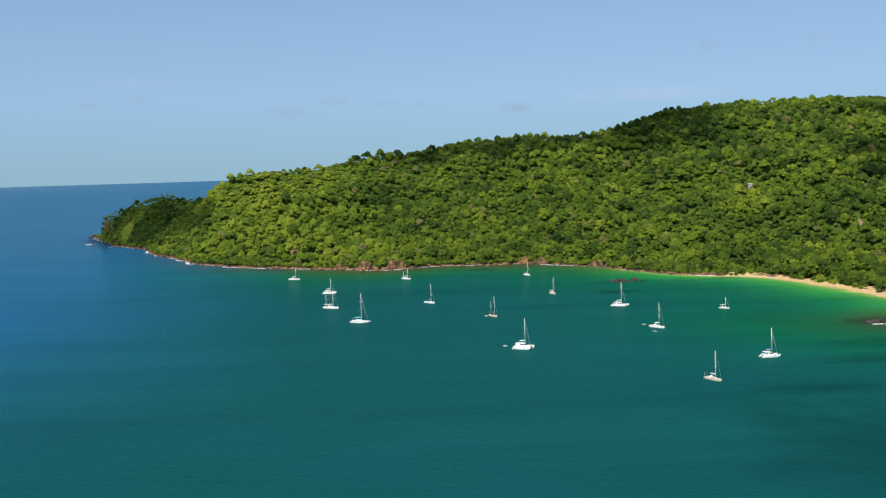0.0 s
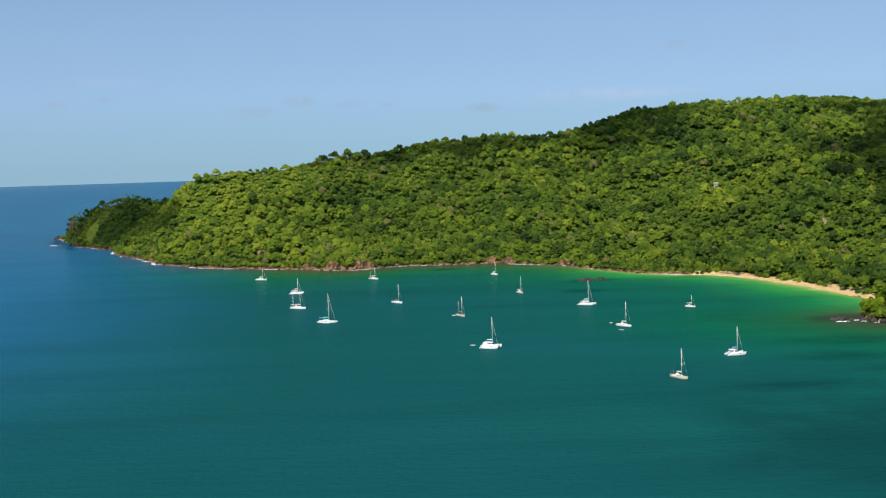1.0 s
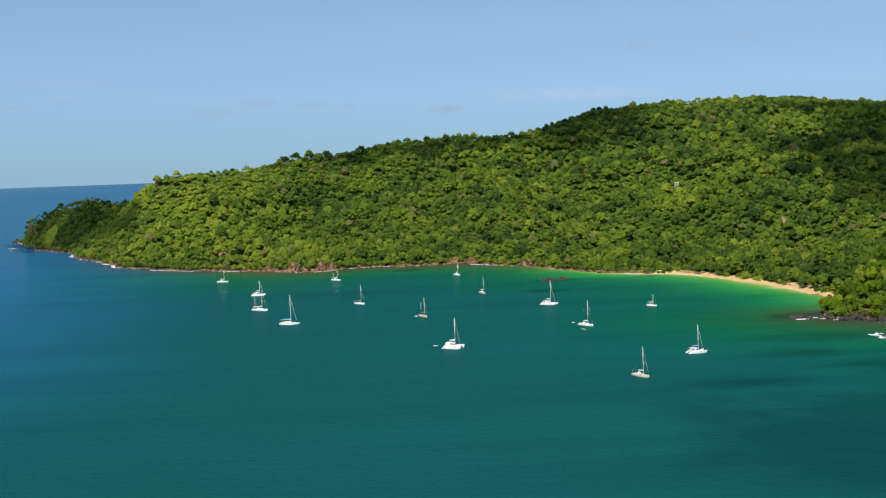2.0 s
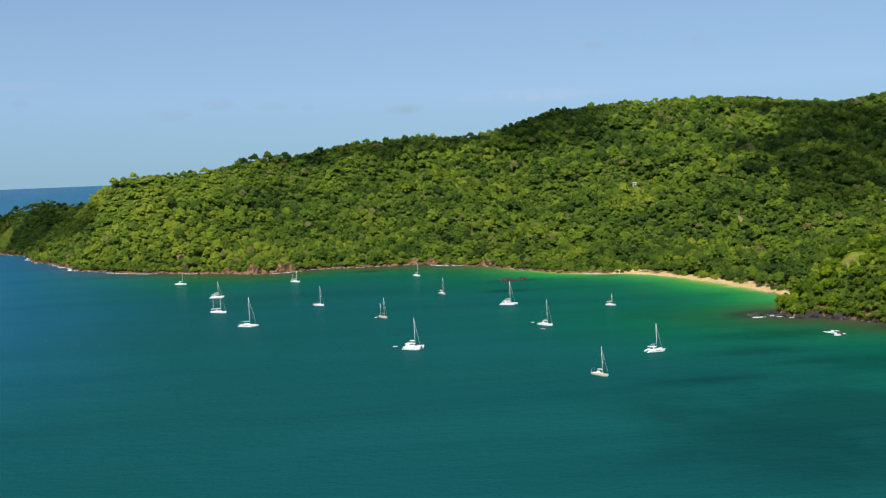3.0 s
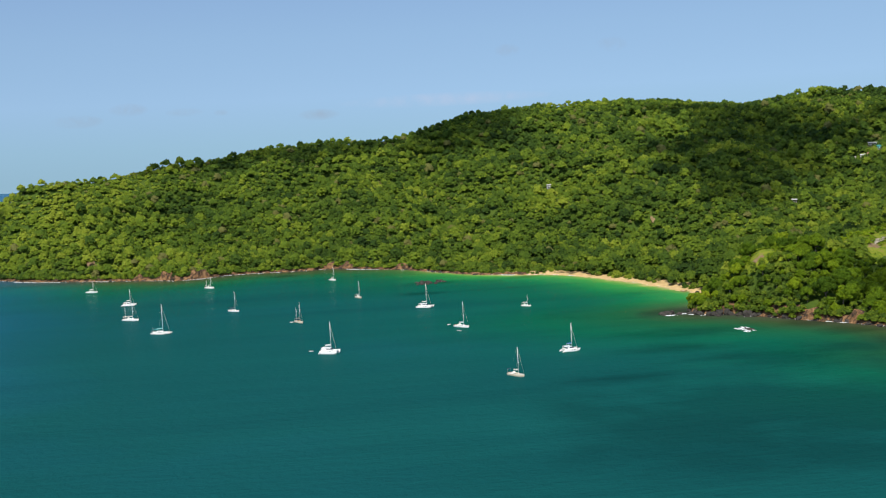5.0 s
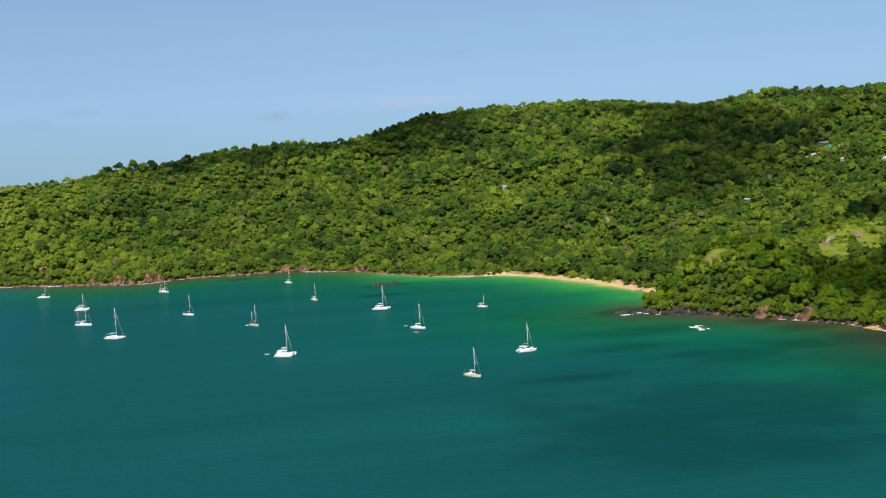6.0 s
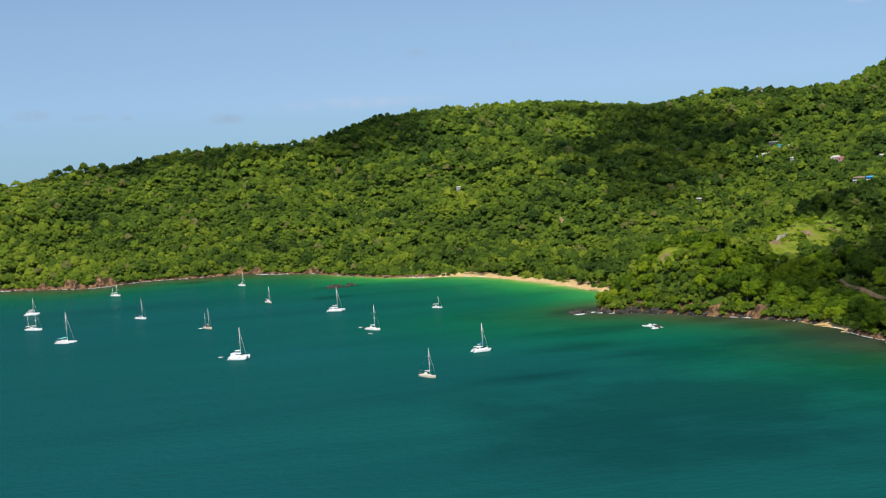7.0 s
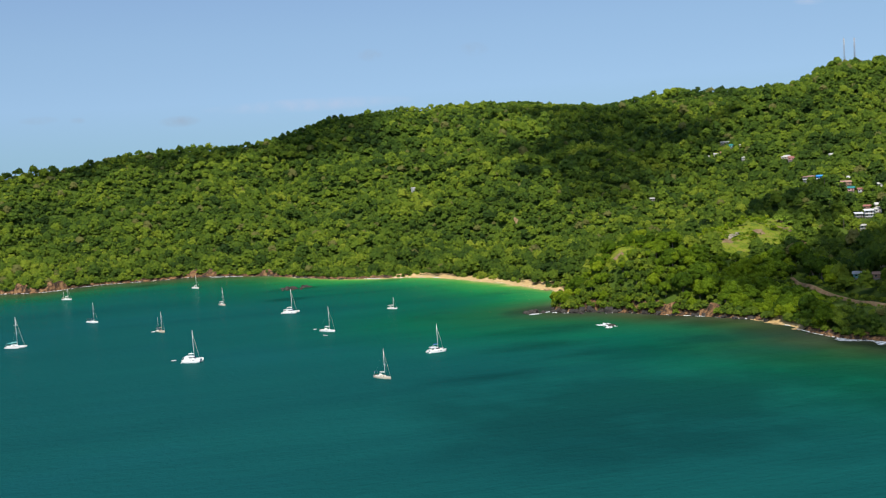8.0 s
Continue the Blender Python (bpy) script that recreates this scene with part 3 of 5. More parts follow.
HOUSES_ABOVE = [
    # bearing, distance, width, depth, storeys, wall, roof, roof shape
    (31.63, 1506, 13, 8, 1, "cream", "pale_roof", "hip"), (31.85, 1482, 10, 7, 1, "pink", "red_roof", "gable"),
    (28.9, 1726, 12, 6, 1, "grey", "pale_roof", "shed"), (29.25, 1686, 10, 6, 1, "teal", "teal_roof", "gable"), (29.63, 1671, 5, 4, 1, "cream", "pale_roof", "shed"),
    (28.07, 1684, 8, 5, 1, "cream", "pale_roof", "shed"), (28.48, 1678, 6, 5, 1, "white", "pale_roof", "gable"), (28.83, 1672, 9, 6, 1, "cream", "red_roof", "gable"), (29.73, 1621, 7, 5, 1, "white", "pale_roof", "gable"),
    (33.58, 1429, 7, 5, 1, "cream", "pale_roof", "gable"), (32.58, 1278, 12, 7, 2, "concrete", "rust_roof", "shed"), (33.02, 1264, 6, 4, 2, "blue", "blue_roof", "shed"),
]
HOUSES_BELOW = [
    (34.47, 1251, 13, 7, 1, "cream", "pale_roof", "gable"), (34.13, 1170, 10, 6, 1, "brown", "rust_roof", "gable"), (34.36, 1159, 6, 5, 1, "pink", "teal_roof", "gable"), (34.77, 1159, 6, 5, 1, "white", "red_roof", "gable"), (35.62, 1167, 7, 6, 2, "white", "pale_roof", "gable"),
    (35.07, 1084, 8, 6, 2, "white", "white_roof", "shed"), (34.64, 1084, 7, 5, 1, "concrete", "white_roof", "shed"), (35.53, 1109, 9, 7, 1, "cream", "pale_roof", "gable"), (35.43, 1095, 6, 5, 1, "white", "pale_roof", "gable"), (35.01, 1104, 6, 5, 1, "brown", "red_roof", "gable"),
    (34.81, 1062, 7, 5, 1, "grey", "pale_roof", "shed"), (35.11, 1041, 4, 3, 1, "concrete", "rust_roof", "shed"), (35.59, 915, 9, 6, 2, "pink", "red_roof", "hip"), (35.68, 858, 6, 5, 2, "white", "pale_roof", "gable"), (34.63, 816, 9, 5, 1, "teal", "pale_roof", "shed"), (35.44, 798, 8, 5, 1, "brown", "rust_roof", "gable"),
    (14.35, 1593, 5.5, 4, 2, "white", "pale_roof", "gable"), (25.5, 1460, 6, 4, 1, "concrete", "pale_roof", "shed"),
]
HOUSES = HOUSES_ABOVE + HOUSES_BELOW
HOUSE_SPOTS += [bearing(14.35, 1562) + (8,), bearing(14.35, 1572) + (9,), bearing(14.35, 1582) + (10,), bearing(25.5, 1450) + (10,), bearing(33.02, 1254) + (9,)]
HOUSE_SPOTS += [(349, 709, 6), (364, 686, 6)]  # red scars above the water
HOUSE_SPOTS += [bearing(a, r - o) + (q,) for a, r, w, *rest in HOUSES for o, q in ((2, max(w, 7) * 0.8), (9, 6.0))]
HOUSE_SPOTS += [bearing(a, r - o) + (7,) for a, r in ((34.63, 816), (35.59, 915), (35.44, 798), (33.02, 1266)) for o in (24, 32)]
ROAD = [(447, 724), (441, 702), (438, 673), (432, 641), (427, 616), (420, 587), (419, 562), (428, 535), (450, 505)]


def tree_sites(spacing, near=0.0, far=1e9):
    gx, gy = np.arange(-680, 1250, spacing), np.arange(480, 2250, spacing)
    x, y = (v.ravel() for v in np.meshgrid(gx, gy, indexing="ij"))
    x, y = x + rng.uniform(-0.48, 0.48, x.shape) * spacing, y + rng.uniform(-0.48, 0.48, y.shape) * spacing
    r, az = np.hypot(x, y), np.degrees(np.arctan2(x, y))
    ok = (r < ridge_range(x, y) + 55) & (az > -17) & (az < 41) & (r >= near) & (r < far)
    x, y = x[ok], y[ok]
    ds = shore_distance(x, y)
    db, _ = to_line(x, y, BEACH)
    ok = (ds > np.where(db < 24, np.where(y > 1060, 3.2, 5.6), 3.0)) & ~clearing(x, y)
    for hx, hy, w in HOUSE_SPOTS:
        ok &= np.hypot(x - hx, y - hy) > w * 0.8
    dw, _ = to_line(x, y, ROAD)
    reach = np.hypot(x, y)
    dn, _ = to_line(x * (1 + 11 / reach), y * (1 + 11 / reach), ROAD)
    ok &= (dw > 5.5) & (dn > 5.5)  # the downhill verge is cut low
    x, y, ds = x[ok], y[ok], ds[ok]
    return x, y, ground(x, y, ds), ds


def headland(x, y):
    """The wooded point nearest the bay's mouth, where every tree is a thing of its own."""
    return (np.hypot(x, y) < 892) & (np.degrees(np.arctan2(x, y)) > 20) & (np.degrees(np.arctan2(x, y)) < 33.5)


def downhill(x, y):
    """The strip below the coast road, kept to low growth."""
    out = np.zeros(np.shape(x), bool)
    reach = np.hypot(x, y)
    for o in (12, 24, 36):
        d, _ = to_line(np.atleast_1d(x * (1 + o / reach)), np.atleast_1d(y * (1 + o / reach)), ROAD)
        out = out | (d < 12).reshape(np.shape(x))
    return out


def spaced(x, y, rad, gap):
    """Trees kept so that crowns touch but do not swallow one another, the large ones first."""
    cells, kept = {}, []
    gap = gap / (1 + np.hypot(ground(x + 6, y) - ground(x - 6, y), ground(x, y + 6) - ground(x, y - 6)) ** 2 / 144) ** 0.5  # steep ground stands thicker
    for i in np.argsort(-rad + rng.uniform(0, 1.5, len(rad))):
        cx, cy = int(x[i] // 14), int(y[i] // 14)
        near = (j for a in (-1, 0, 1) for b in (-1, 0, 1) for j in cells.get((cx + a, cy + b), ()))
        if all((x[i] - x[j]) ** 2 + (y[i] - y[j]) ** 2 > (gap[i] * (rad[i] + rad[j])) ** 2 for j in near):
            cells.setdefault((cx, cy), []).append(i)
            kept.append(i)
    return np.array(kept)


def build_forest():
    vs, fs, tones, soft, n0 = [], [], [], [], 0
    for near, far, spacing, lobes, sprigs in ((0, 1250, 4.2, 23, 48), (1250, 1720, 4.0, 16, 12), (1720, 2400, 4.2, 13, 12)):
        x, y, z, ds = tree_sites(spacing, near, far)
        big = rng.random(len(x))
        rad = 2.7 + 2.6 * big**1.5 + (big > 0.86) * rng.uniform(0.5, 2.2, len(x)) + (big > 0.97) * rng.uniform(0.5, 2.4, len(x))
        rad *= (1.0 if near > 1700 else 0.9 if near > 1200 else 0.96) * (1.05 + 0.35 * fbm(x, y, 70, 3, 23))
        rad *= np.clip(0.78 + ds / 90, 0.78, 1) * np.where(x < -330, 0.74, 1)
        ok = np.flatnonzero(~headland(x, y))
        crest, _ = to_line(x, y, RIDGE_XY)
        ok = ok[spaced(x[ok], y[ok], rad[ok], np.where(crest[ok] < 60, 0.52, 0.66))]
        x, y, z, rad, crest = x[ok], y[ok], z[ok], rad[ok], crest[ok]
        n = len(x)
        pick = rng.integers(0, 16, n)
        pick = np.where((crest < 60) & (pick % 4 == 3), pick - 1, pick)  # wind keeps the crest low
        rad = np.where(crest < 60, rad * 0.86, rad)
        rise = np.clip(-0.6 + 8 * fbm(x, y, 60, 3, 41) + rng.uniform(-1.8, 1.8, n), -2.6, 4.5) + (rad - 4.2) * 0.5 - np.where(crest < 60, 1.4, 0)
        rise = np.maximum(rise, -0.22 * rad)
        low = downhill(x, y)
        rad, rise = np.where(low, rad * 0.55, rad), np.where(low, -0.6, rise)
        spin = rng.uniform(0, 6.28, n)
        # drier, paler trees towards -x, with distance haze put into their tone
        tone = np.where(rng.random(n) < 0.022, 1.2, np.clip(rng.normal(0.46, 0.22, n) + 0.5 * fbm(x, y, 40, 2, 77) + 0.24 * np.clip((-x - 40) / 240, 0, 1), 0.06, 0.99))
        for k in range(16):
            tv, tf, tr, ts = crown_template(rng, lobes, sprigs, ("round", "round", "flat", "tall")[k % 4])
            idx = np.flatnonzero(pick == k)
            if not len(idx):
                continue
            c, s = np.cos(spin[idx])[:, None], np.sin(spin[idx])[:, None]
            R = rad[idx][:, None]
            px = (tv[:, 0] * c - tv[:, 1] * s) * R + x[idx][:, None]
            py = (tv[:, 0] * s + tv[:, 1] * c) * R + y[idx][:, None]
            pz = tv[:, 2] * R + (z + rise)[idx][:, None]
            vs.append(np.stack([px, py, pz], -1).reshape(-1, 3))
            fs.append((tf[None] + (np.arange(len(idx)) * len(tv))[:, None, None]).reshape(-1, 3) + n0)
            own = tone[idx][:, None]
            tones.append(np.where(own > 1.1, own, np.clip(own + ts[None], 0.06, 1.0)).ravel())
            soft.append(np.tile(tr, len(idx)))
            n0 += len(idx) * len(tv)
    shrubs = [(p.x + u.x * o, p.y + u.y * o, rng.uniform(2.0, 4.6)) for p, u in denser(shore_frames(2, len(SHORELINE)), 3) for o in (rng.uniform(0.8, 4.0),) if rng.random() < 0.75]
    shrubs = [q for q in shrubs if to_line(np.array([q[0]]), np.array([q[1]]), BEACH)[0][0] > 26 and not bluff(np.array([q[0]]), np.array([q[1]]))[0] > rng.uniform(3.5, 9)]
    ux, uy, uz, ud = tree_sites(8.2, 600, 900)
    shrubs += [(a, b, rng.uniform(1.5, 2.9)) for a, b in zip(ux, uy) if headland(a, b)]
    for p, u in denser(shore_frames(nearest_index(349, 875), nearest_index(379, 640)), 3):
        for o in (rng.uniform(0.2, 2.5), rng.uniform(2.5, 5.5), rng.uniform(5, 9)):
            q = (p.x + u.x * o + rng.uniform(-1, 1), p.y + u.y * o + rng.uniform(-1, 1))
            if bluff(np.array([q[0]]), np.array([q[1]]))[0] < rng.uniform(3.5, 7.5):
                shrubs.append((*q, rng.uniform(1.9, 3.6)))
    shrubs += [(340, 717, 4.2), (336, 723, 3.8), (326, 741, 4.0), (329, 736, 3.6), (345, 712, 2.8), (353, 717, 3.2), (357, 713, 2.8), (369, 694, 2.8), (348, 720, 3.0)]
    for k in range(len(ROAD) - 1):
        for j in range(26):
            t, o = (j + rng.random()) / 26, rng.choice([-1, 1]) * rng.uniform(3.4, 8.5)
            (ax, ay), (bx, by) = ROAD[k], ROAD[k + 1]
            g = math.hypot(bx - ax, by - ay)
            shrubs.append((ax + (bx - ax) * t - (by - ay) / g * o, ay + (by - ay) * t + (bx - ax) / g * o, rng.uniform(0.8, 1.7)))
    vx, vy, vz, vd = tree_sites(4.6, 600, 900)
    shrubs += [(a, b, rng.uniform(1.7, 3.2)) for a, b in zip(vx, vy) if math.hypot(a - 338, b - 752) < 34]
    shrubs = [q for q in shrubs if min(math.hypot(q[0] - 348, q[1] - 708), math.hypot(q[0] - 363, q[1] - 686)) > 5.5]
    for k, (x, y, rad) in enumerate(shrubs):
        if k % 40 == 0:
            tv, tf, tr, ts = crown_template(rng, 16, 40, "round")
        t = rng.uniform(0, 6.28)
        z = float(ground(np.array([x]), np.array([y]))[0]) + rng.uniform(0.3, 1.6)
        vs.append(np.stack([(tv[:, 0] * math.cos(t) - tv[:, 1] * math.sin(t)) * rad + x, (tv[:, 0] * math.sin(t) + tv[:, 1] * math.cos(t)) * rad + y, tv[:, 2] * rad + z], 1))
        fs.append(tf + n0)
        tones.append(np.clip(rng.uniform(0.1, 0.8) + ts, 0.06, 1.0))
        soft.append(tr)
        n0 += len(tv)
    v, f = np.concatenate(vs), np.concatenate(fs)
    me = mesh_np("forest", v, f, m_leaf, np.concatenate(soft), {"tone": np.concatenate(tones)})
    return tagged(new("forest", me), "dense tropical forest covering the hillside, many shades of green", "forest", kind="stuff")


forest = build_forest()


# ---- single trees ----
m_log = rock_material("bleached_wood", [(0.3, (0.28, 0.23, 0.17)), (0.5, (0.44, 0.38, 0.29)), (0.7, (0.58, 0.52, 0.42))], 0.8)
m_bark = rock_material("pale_bark", [(0.3, (0.10, 0.075, 0.05)), (0.5, (0.19, 0.155, 0.115)), (0.7, (0.29, 0.25, 0.20))], 0.6)


def tube(bm, path, radii, sides=6):
    """A round bar along a path, tapering through the radii."""
    rings = []
    for k, p in enumerate(path):
        d = (Vector(path[min(k + 1, len(path) - 1)]) - Vector(path[max(k - 1, 0)])).normalized()
        a = d.orthogonal().normalized()
        b = d.cross(a)
        rings.append([bm.verts.new(Vector(p) + radii[k] * (math.cos(2 * math.pi * s / sides) * a + math.sin(2 * math.pi * s / sides) * b)) for s in range(sides)])
    for r0, r1 in zip(rings, rings[1:]):
        for s in range(sides):
            bm.faces.new((r0[s], r0[(s + 1) % sides], r1[(s + 1) % sides], r1[s]))
    bm.faces.new(rings[0][::-1])
    bm.faces.new(rings[-1])


def box(bm, x0, x1, y0, y1, z0, z1, bevel=0.0):
    v = [bm.verts.new((x, y, z)) for x in (x0, x1) for y in (y0, y1) for z in (z0, z1)]
    faces = [bm.faces.new([v[k] for k in q]) for q in ((0, 1, 3, 2), (4, 6, 7, 5), (0, 4, 5, 1), (2, 3, 7, 6), (0, 2, 6, 4), (1, 5, 7, 3))]
    if bevel:
        bmesh.ops.bevel(bm, geom=list({e for f in faces for e in f.edges}), offset=bevel, segments=2, affect="EDGES")


def tree_model(kind, k):
    """One tree of crown radius 1 set on a trunk, as a thing with trunk and crown."""
    r = np.random.default_rng(900 + k)
    tree = thing("tree", Matrix(), "broad-leaved tropical tree with a dense green crown", "tree", "trees on the wooded point")
    high = {"round": 0.55, "flat": 1.5, "tall": 0.5}[kind]
    bm = bmesh.new()
    lean = r.uniform(-0.12, 0.12, 2)
    tube(bm, [(0, 0, -0.3), (lean[0] * 0.5, lean[1] * 0.5, high * 0.6), (lean[0], lean[1], high + 0.35)], [0.10, 0.075, 0.05])
    for b in range(5):
        a = b * 1.256 + r.uniform(-0.3, 0.3)
        tube(bm, [(lean[0] * 0.7, lean[1] * 0.7, high * 0.8), (0.35 * math.cos(a), 0.35 * math.sin(a), high + 0.2), (0.6 * math.cos(a), 0.6 * math.sin(a), high + 0.42)], [0.045, 0.03, 0.015], 5)
    part("trunk", bm, m_bark, tree)
    v, f, rounded_face, stray = crown_template(r, 14, 800, kind, True)
    v = v + (0, 0, high - 0.05)
    me = mesh_np("crown", v, f, m_fresh, rounded_face, {"tone": np.clip(0.02 + 0.1 * stray, 0.004, 0.045)})
    crown = new("crown", me)
    crown.parent = tree
    return tree


def plant_point():
    kinds = ["round", "round", "tall", "flat", "round", "tall"]
    models = [tree_model(kind, k) for k, kind in enumerate(kinds)]
    x, y, z, ds = tree_sites(8.3, 600, 900)
    ok = headland(x, y)
    x, y, z, ds = x[ok], y[ok], z[ok], ds[ok]
    order = np.argsort(np.hypot(x, y))[:300]
    own = {}
    for n, i in enumerate(order):
        k = int(rng.choice([0, 0, 1, 1, 2, 4, 4, 5, 3]))
        size = 3.4 + 4.6 * rng.random() ** 1.6
        if ds[i] < 9:
            size *= 0.75
        if downhill(x[i], y[i]):
            size *= 0.55
        elif math.hypot(x[i] - 343, y[i] - 756) < 19:
            size *= 0.55
        elif math.hypot(x[i] - 422, y[i] - 772) < 32:
            size *= 0.6
        if math.hypot(x[i] - 338, y[i] - 752) < 34:  # young growth below the terrace
            size *= 0.8
        m = Matrix.Translation((x[i], y[i], z[i] - 0.3 - (rng.uniform(-0.25, 0.3) * size if k != 3 else 0.9 * size))) @ Matrix.Rotation(rng.uniform(0, 6.28), 4, "Z") @ Matrix.Scale(size, 4)
        if k in own:
            copy_thing(models[k], m)
        else:
            own[k] = m
    for k, m in own.items():
        models[k].matrix_basis = m


plant_point()

# tall trees standing out of the canopy on the skyline: bearing, distance, crown radius, height of the fork
EMERGENT = [(-9.75, 1655, 6.0, 10), (-10.5, 1730, 3.0, 9), (-14.4, 2010, 2.4, 7), (-12.2, 1900, 3.4, 6), (-3.6, 1722, 4.5, 12), (-2.9, 1735, 4.0, 12), (-6.4, 1675, 4.5, 9), (-0.3, 1780, 3.4, 12), (1.4, 1822, 5.0, 9),
            (3.3, 1835, 4, 9), (26.8, 2052, 4.0, 14), (30.9, 1965, 7, 9), (31.5, 1955, 6, 9)]


def emergent_model():
    tree = thing("emergent_tree", Matrix(), "tall spreading tree with an open flat crown above the canopy", "tree", "tall trees on the skyline")
    r = np.random.default_rng(77)
    bm = bmesh.new()
    tube(bm, [(0, 0, -2.4), (0.02, 0, -1.0), (0.05, 0.02, 0.1)], [0.07, 0.055, 0.04])
    for b in range(6):
        a = b * 1.047 + r.uniform(-0.2, 0.2)
        tube(bm, [(0.03, 0, -0.4), (0.4 * math.cos(a), 0.4 * math.sin(a), 0.1), (0.8 * math.cos(a), 0.8 * math.sin(a), 0.22)], [0.03, 0.02, 0.01], 5)
    part("trunk", bm, m_bark, tree)
    v, f, rounded_face, stray = crown_template(r, 9, 400, "flat", True)
    me = mesh_np("crown", v, f, m_leaf, rounded_face, {"tone": np.full(len(v), 0.02)})
    crown = new("crown", me)
    crown.parent = tree
    return tree


def plant_emergents():
    first = emergent_model()
    for n, (a, r, size, fork) in enumerate(EMERGENT):
        x, y = bearing(a, r)
        z = float(ground(np.array([x]), np.array([y]))[0])
        m = Matrix.Translation((x, y, z + fork - 8.0)) @ Matrix.Rotation(n * 1.9, 4, "Z") @ Matrix.Scale(size, 4)
        if n:
            copy_thing(first, m)
        else:
            own = m
    first.matrix_basis = own


plant_emergents()

# ---- the shore ----


def shore_strip(frames, profile, mat, name, wobble, follow):
    """A strip along the coast: profile rows of metres inland and share of the bank's height."""
    rows, k = [], len(profile)
    px = np.array([[p.x + u.x * o for o, h in profile] for p, u in frames])
    py = np.array([[p.y + u.y * o for o, h in profile] for p, u in frames])
    shift = wobble * 2 * fbm(px * 1.0, py * 1.0, 7, 3, 31)
    ux, uy = np.array([u.x for p, u in frames])[:, None], np.array([u.y for p, u in frames])[:, None]
    px, py = px + ux * shift, py + uy * shift
    bank = bluff(px, py) + 0.6
    z = bank * np.array([h for o, h in profile]) * (1 + 0.7 * fbm(px, py, 9, 2, 57)) + wobble * 1.3 * fbm(px, py, 3.2, 2, 71)
    g = ground(px.ravel(), py.ravel()).reshape(px.shape)
    z = np.where(np.array([o for o, h in profile]) > 1, np.maximum(z, g + follow), z)
    z[:, -1] = g[:, -1] - 0.8
    v = np.stack([px, py, z], -1).reshape(-1, 3)
    return mesh_np(name, v, grid_tris(len(frames), k), mat, False)


def flipped(me):
    me.flip_normals()
    return me


BEACH_0, BEACH_1 = nearest_index(262, 1119), nearest_index(344, 868)
COVE_0, COVE_1 = nearest_index(379, 640), nearest_index(380, 594)
CLIFF = [(-2.0, -0.35), (-0.3, 0.10), (0.4, 0.38), (1.0, 0.66), (1.7, 0.86), (2.8, 1.0), (4.5, 1.05), (7.0, 1.0)]
SAND = [(-5, -0.10), (-0.8, 0.02), (2, 0.25), (4, 0.5), (7, 0.8), (10, 1.05), (14, 1.3), (22, 1.4)]
COVE_SAND = [(-4, -0.10), (-0.6, 0.02), (1.2, 0.3), (2.4, 0.6), (4, 0.9), (6, 1.1), (9, 1.2), (12, 1.2)]
for lo, hi in ((0, BEACH_0 + 1), (BEACH_1, COVE_0 + 1), (COVE_1, len(SHORELINE))):
    ob = new("shore_bank", flipped(shore_strip(denser(shore_frames(lo, hi), 4), CLIFF, m_cliff, "shore_bank", 1.3, 0.2)))
    tagged(ob, "eroded red-brown rock bank along the waterline", "rock bank", kind="structure")
for lo, hi in ((BEACH_0 - 2, BEACH_1 + 2), (COVE_0 - 1, COVE_1 + 1)):
    ob = new("beach", flipped(shore_strip(denser(shore_frames(lo, hi), 3), SAND if lo < COVE_0 - 1 else COVE_SAND, m_sand, "beach", 0.5, 0.3)))
    tagged(ob, "narrow pale sand beach below the trees", "beach", kind="structure")


def foam_strip(frames, seed, wide, out):
    n = np.array([(p.x, p.y) for p, u in frames])
    w = np.clip(wide * (3.8 * fbm(n[:, 0], n[:, 1], 26, 4, seed) - 0.02), 0, 9)
    rows = []
    for (p, u), width in zip(frames, w):
        rows.append([(p.x - u.x * (out + width), p.y - u.y * (out + width), 0.06), (p.x - u.x * (out + width * 0.5), p.y - u.y * (out + width * 0.5), 0.22), (p.x + u.x * min(1.2, width), p.y + u.y * min(1.2, width), 0.12)])
    v = np.array(rows).reshape(-1, 3)
    return mesh_np("surf", v, grid_tris(len(frames), 3), m_foam, True)


for lo, hi, wide, out, seed in ((0, BEACH_0, 3.4, 0.3, 5), (BEACH_0, BEACH_1, 2.0, 0.0, 9), (BEACH_1, COVE_0, 2.4, 0.3, 13), (COVE_0 + 2, COVE_1, 3.0, 0.3, 19), (COVE_1 - 1, len(SHORELINE), 13.0, 1.0, 23)):
    tagged(new("surf", foam_strip(denser(shore_frames(lo, hi), 3), seed, wide, out)), "white foam of small waves breaking along the shore", "surf", kind="stuff")


def rock_model(k):
    r = np.random.default_rng(300 + k)
    v = ICO2_V * (1 + r.uniform(-0.28, 0.25, (len(ICO2_V), 1))) * r.uniform(0.7, 1.2, 3)
    return mesh_np("rock", v, ICO2_F, m_rock, False)


ROCKS = [rock_model(k) for k in range(9)]


def rock(x, y, z, size, label, group, spread=0.6):
    ob = new("rock", ROCKS[int(rng.integers(9))])
    ob.matrix_world = Matrix.Translation((x, y, z)) @ Matrix.Rotation(rng.uniform(0, 6.28), 4, "Z") @ Matrix.Diagonal((size, size * rng.uniform(0.7, 1.3), size * spread, 1))
    return tagged(ob, label, "rock", group)


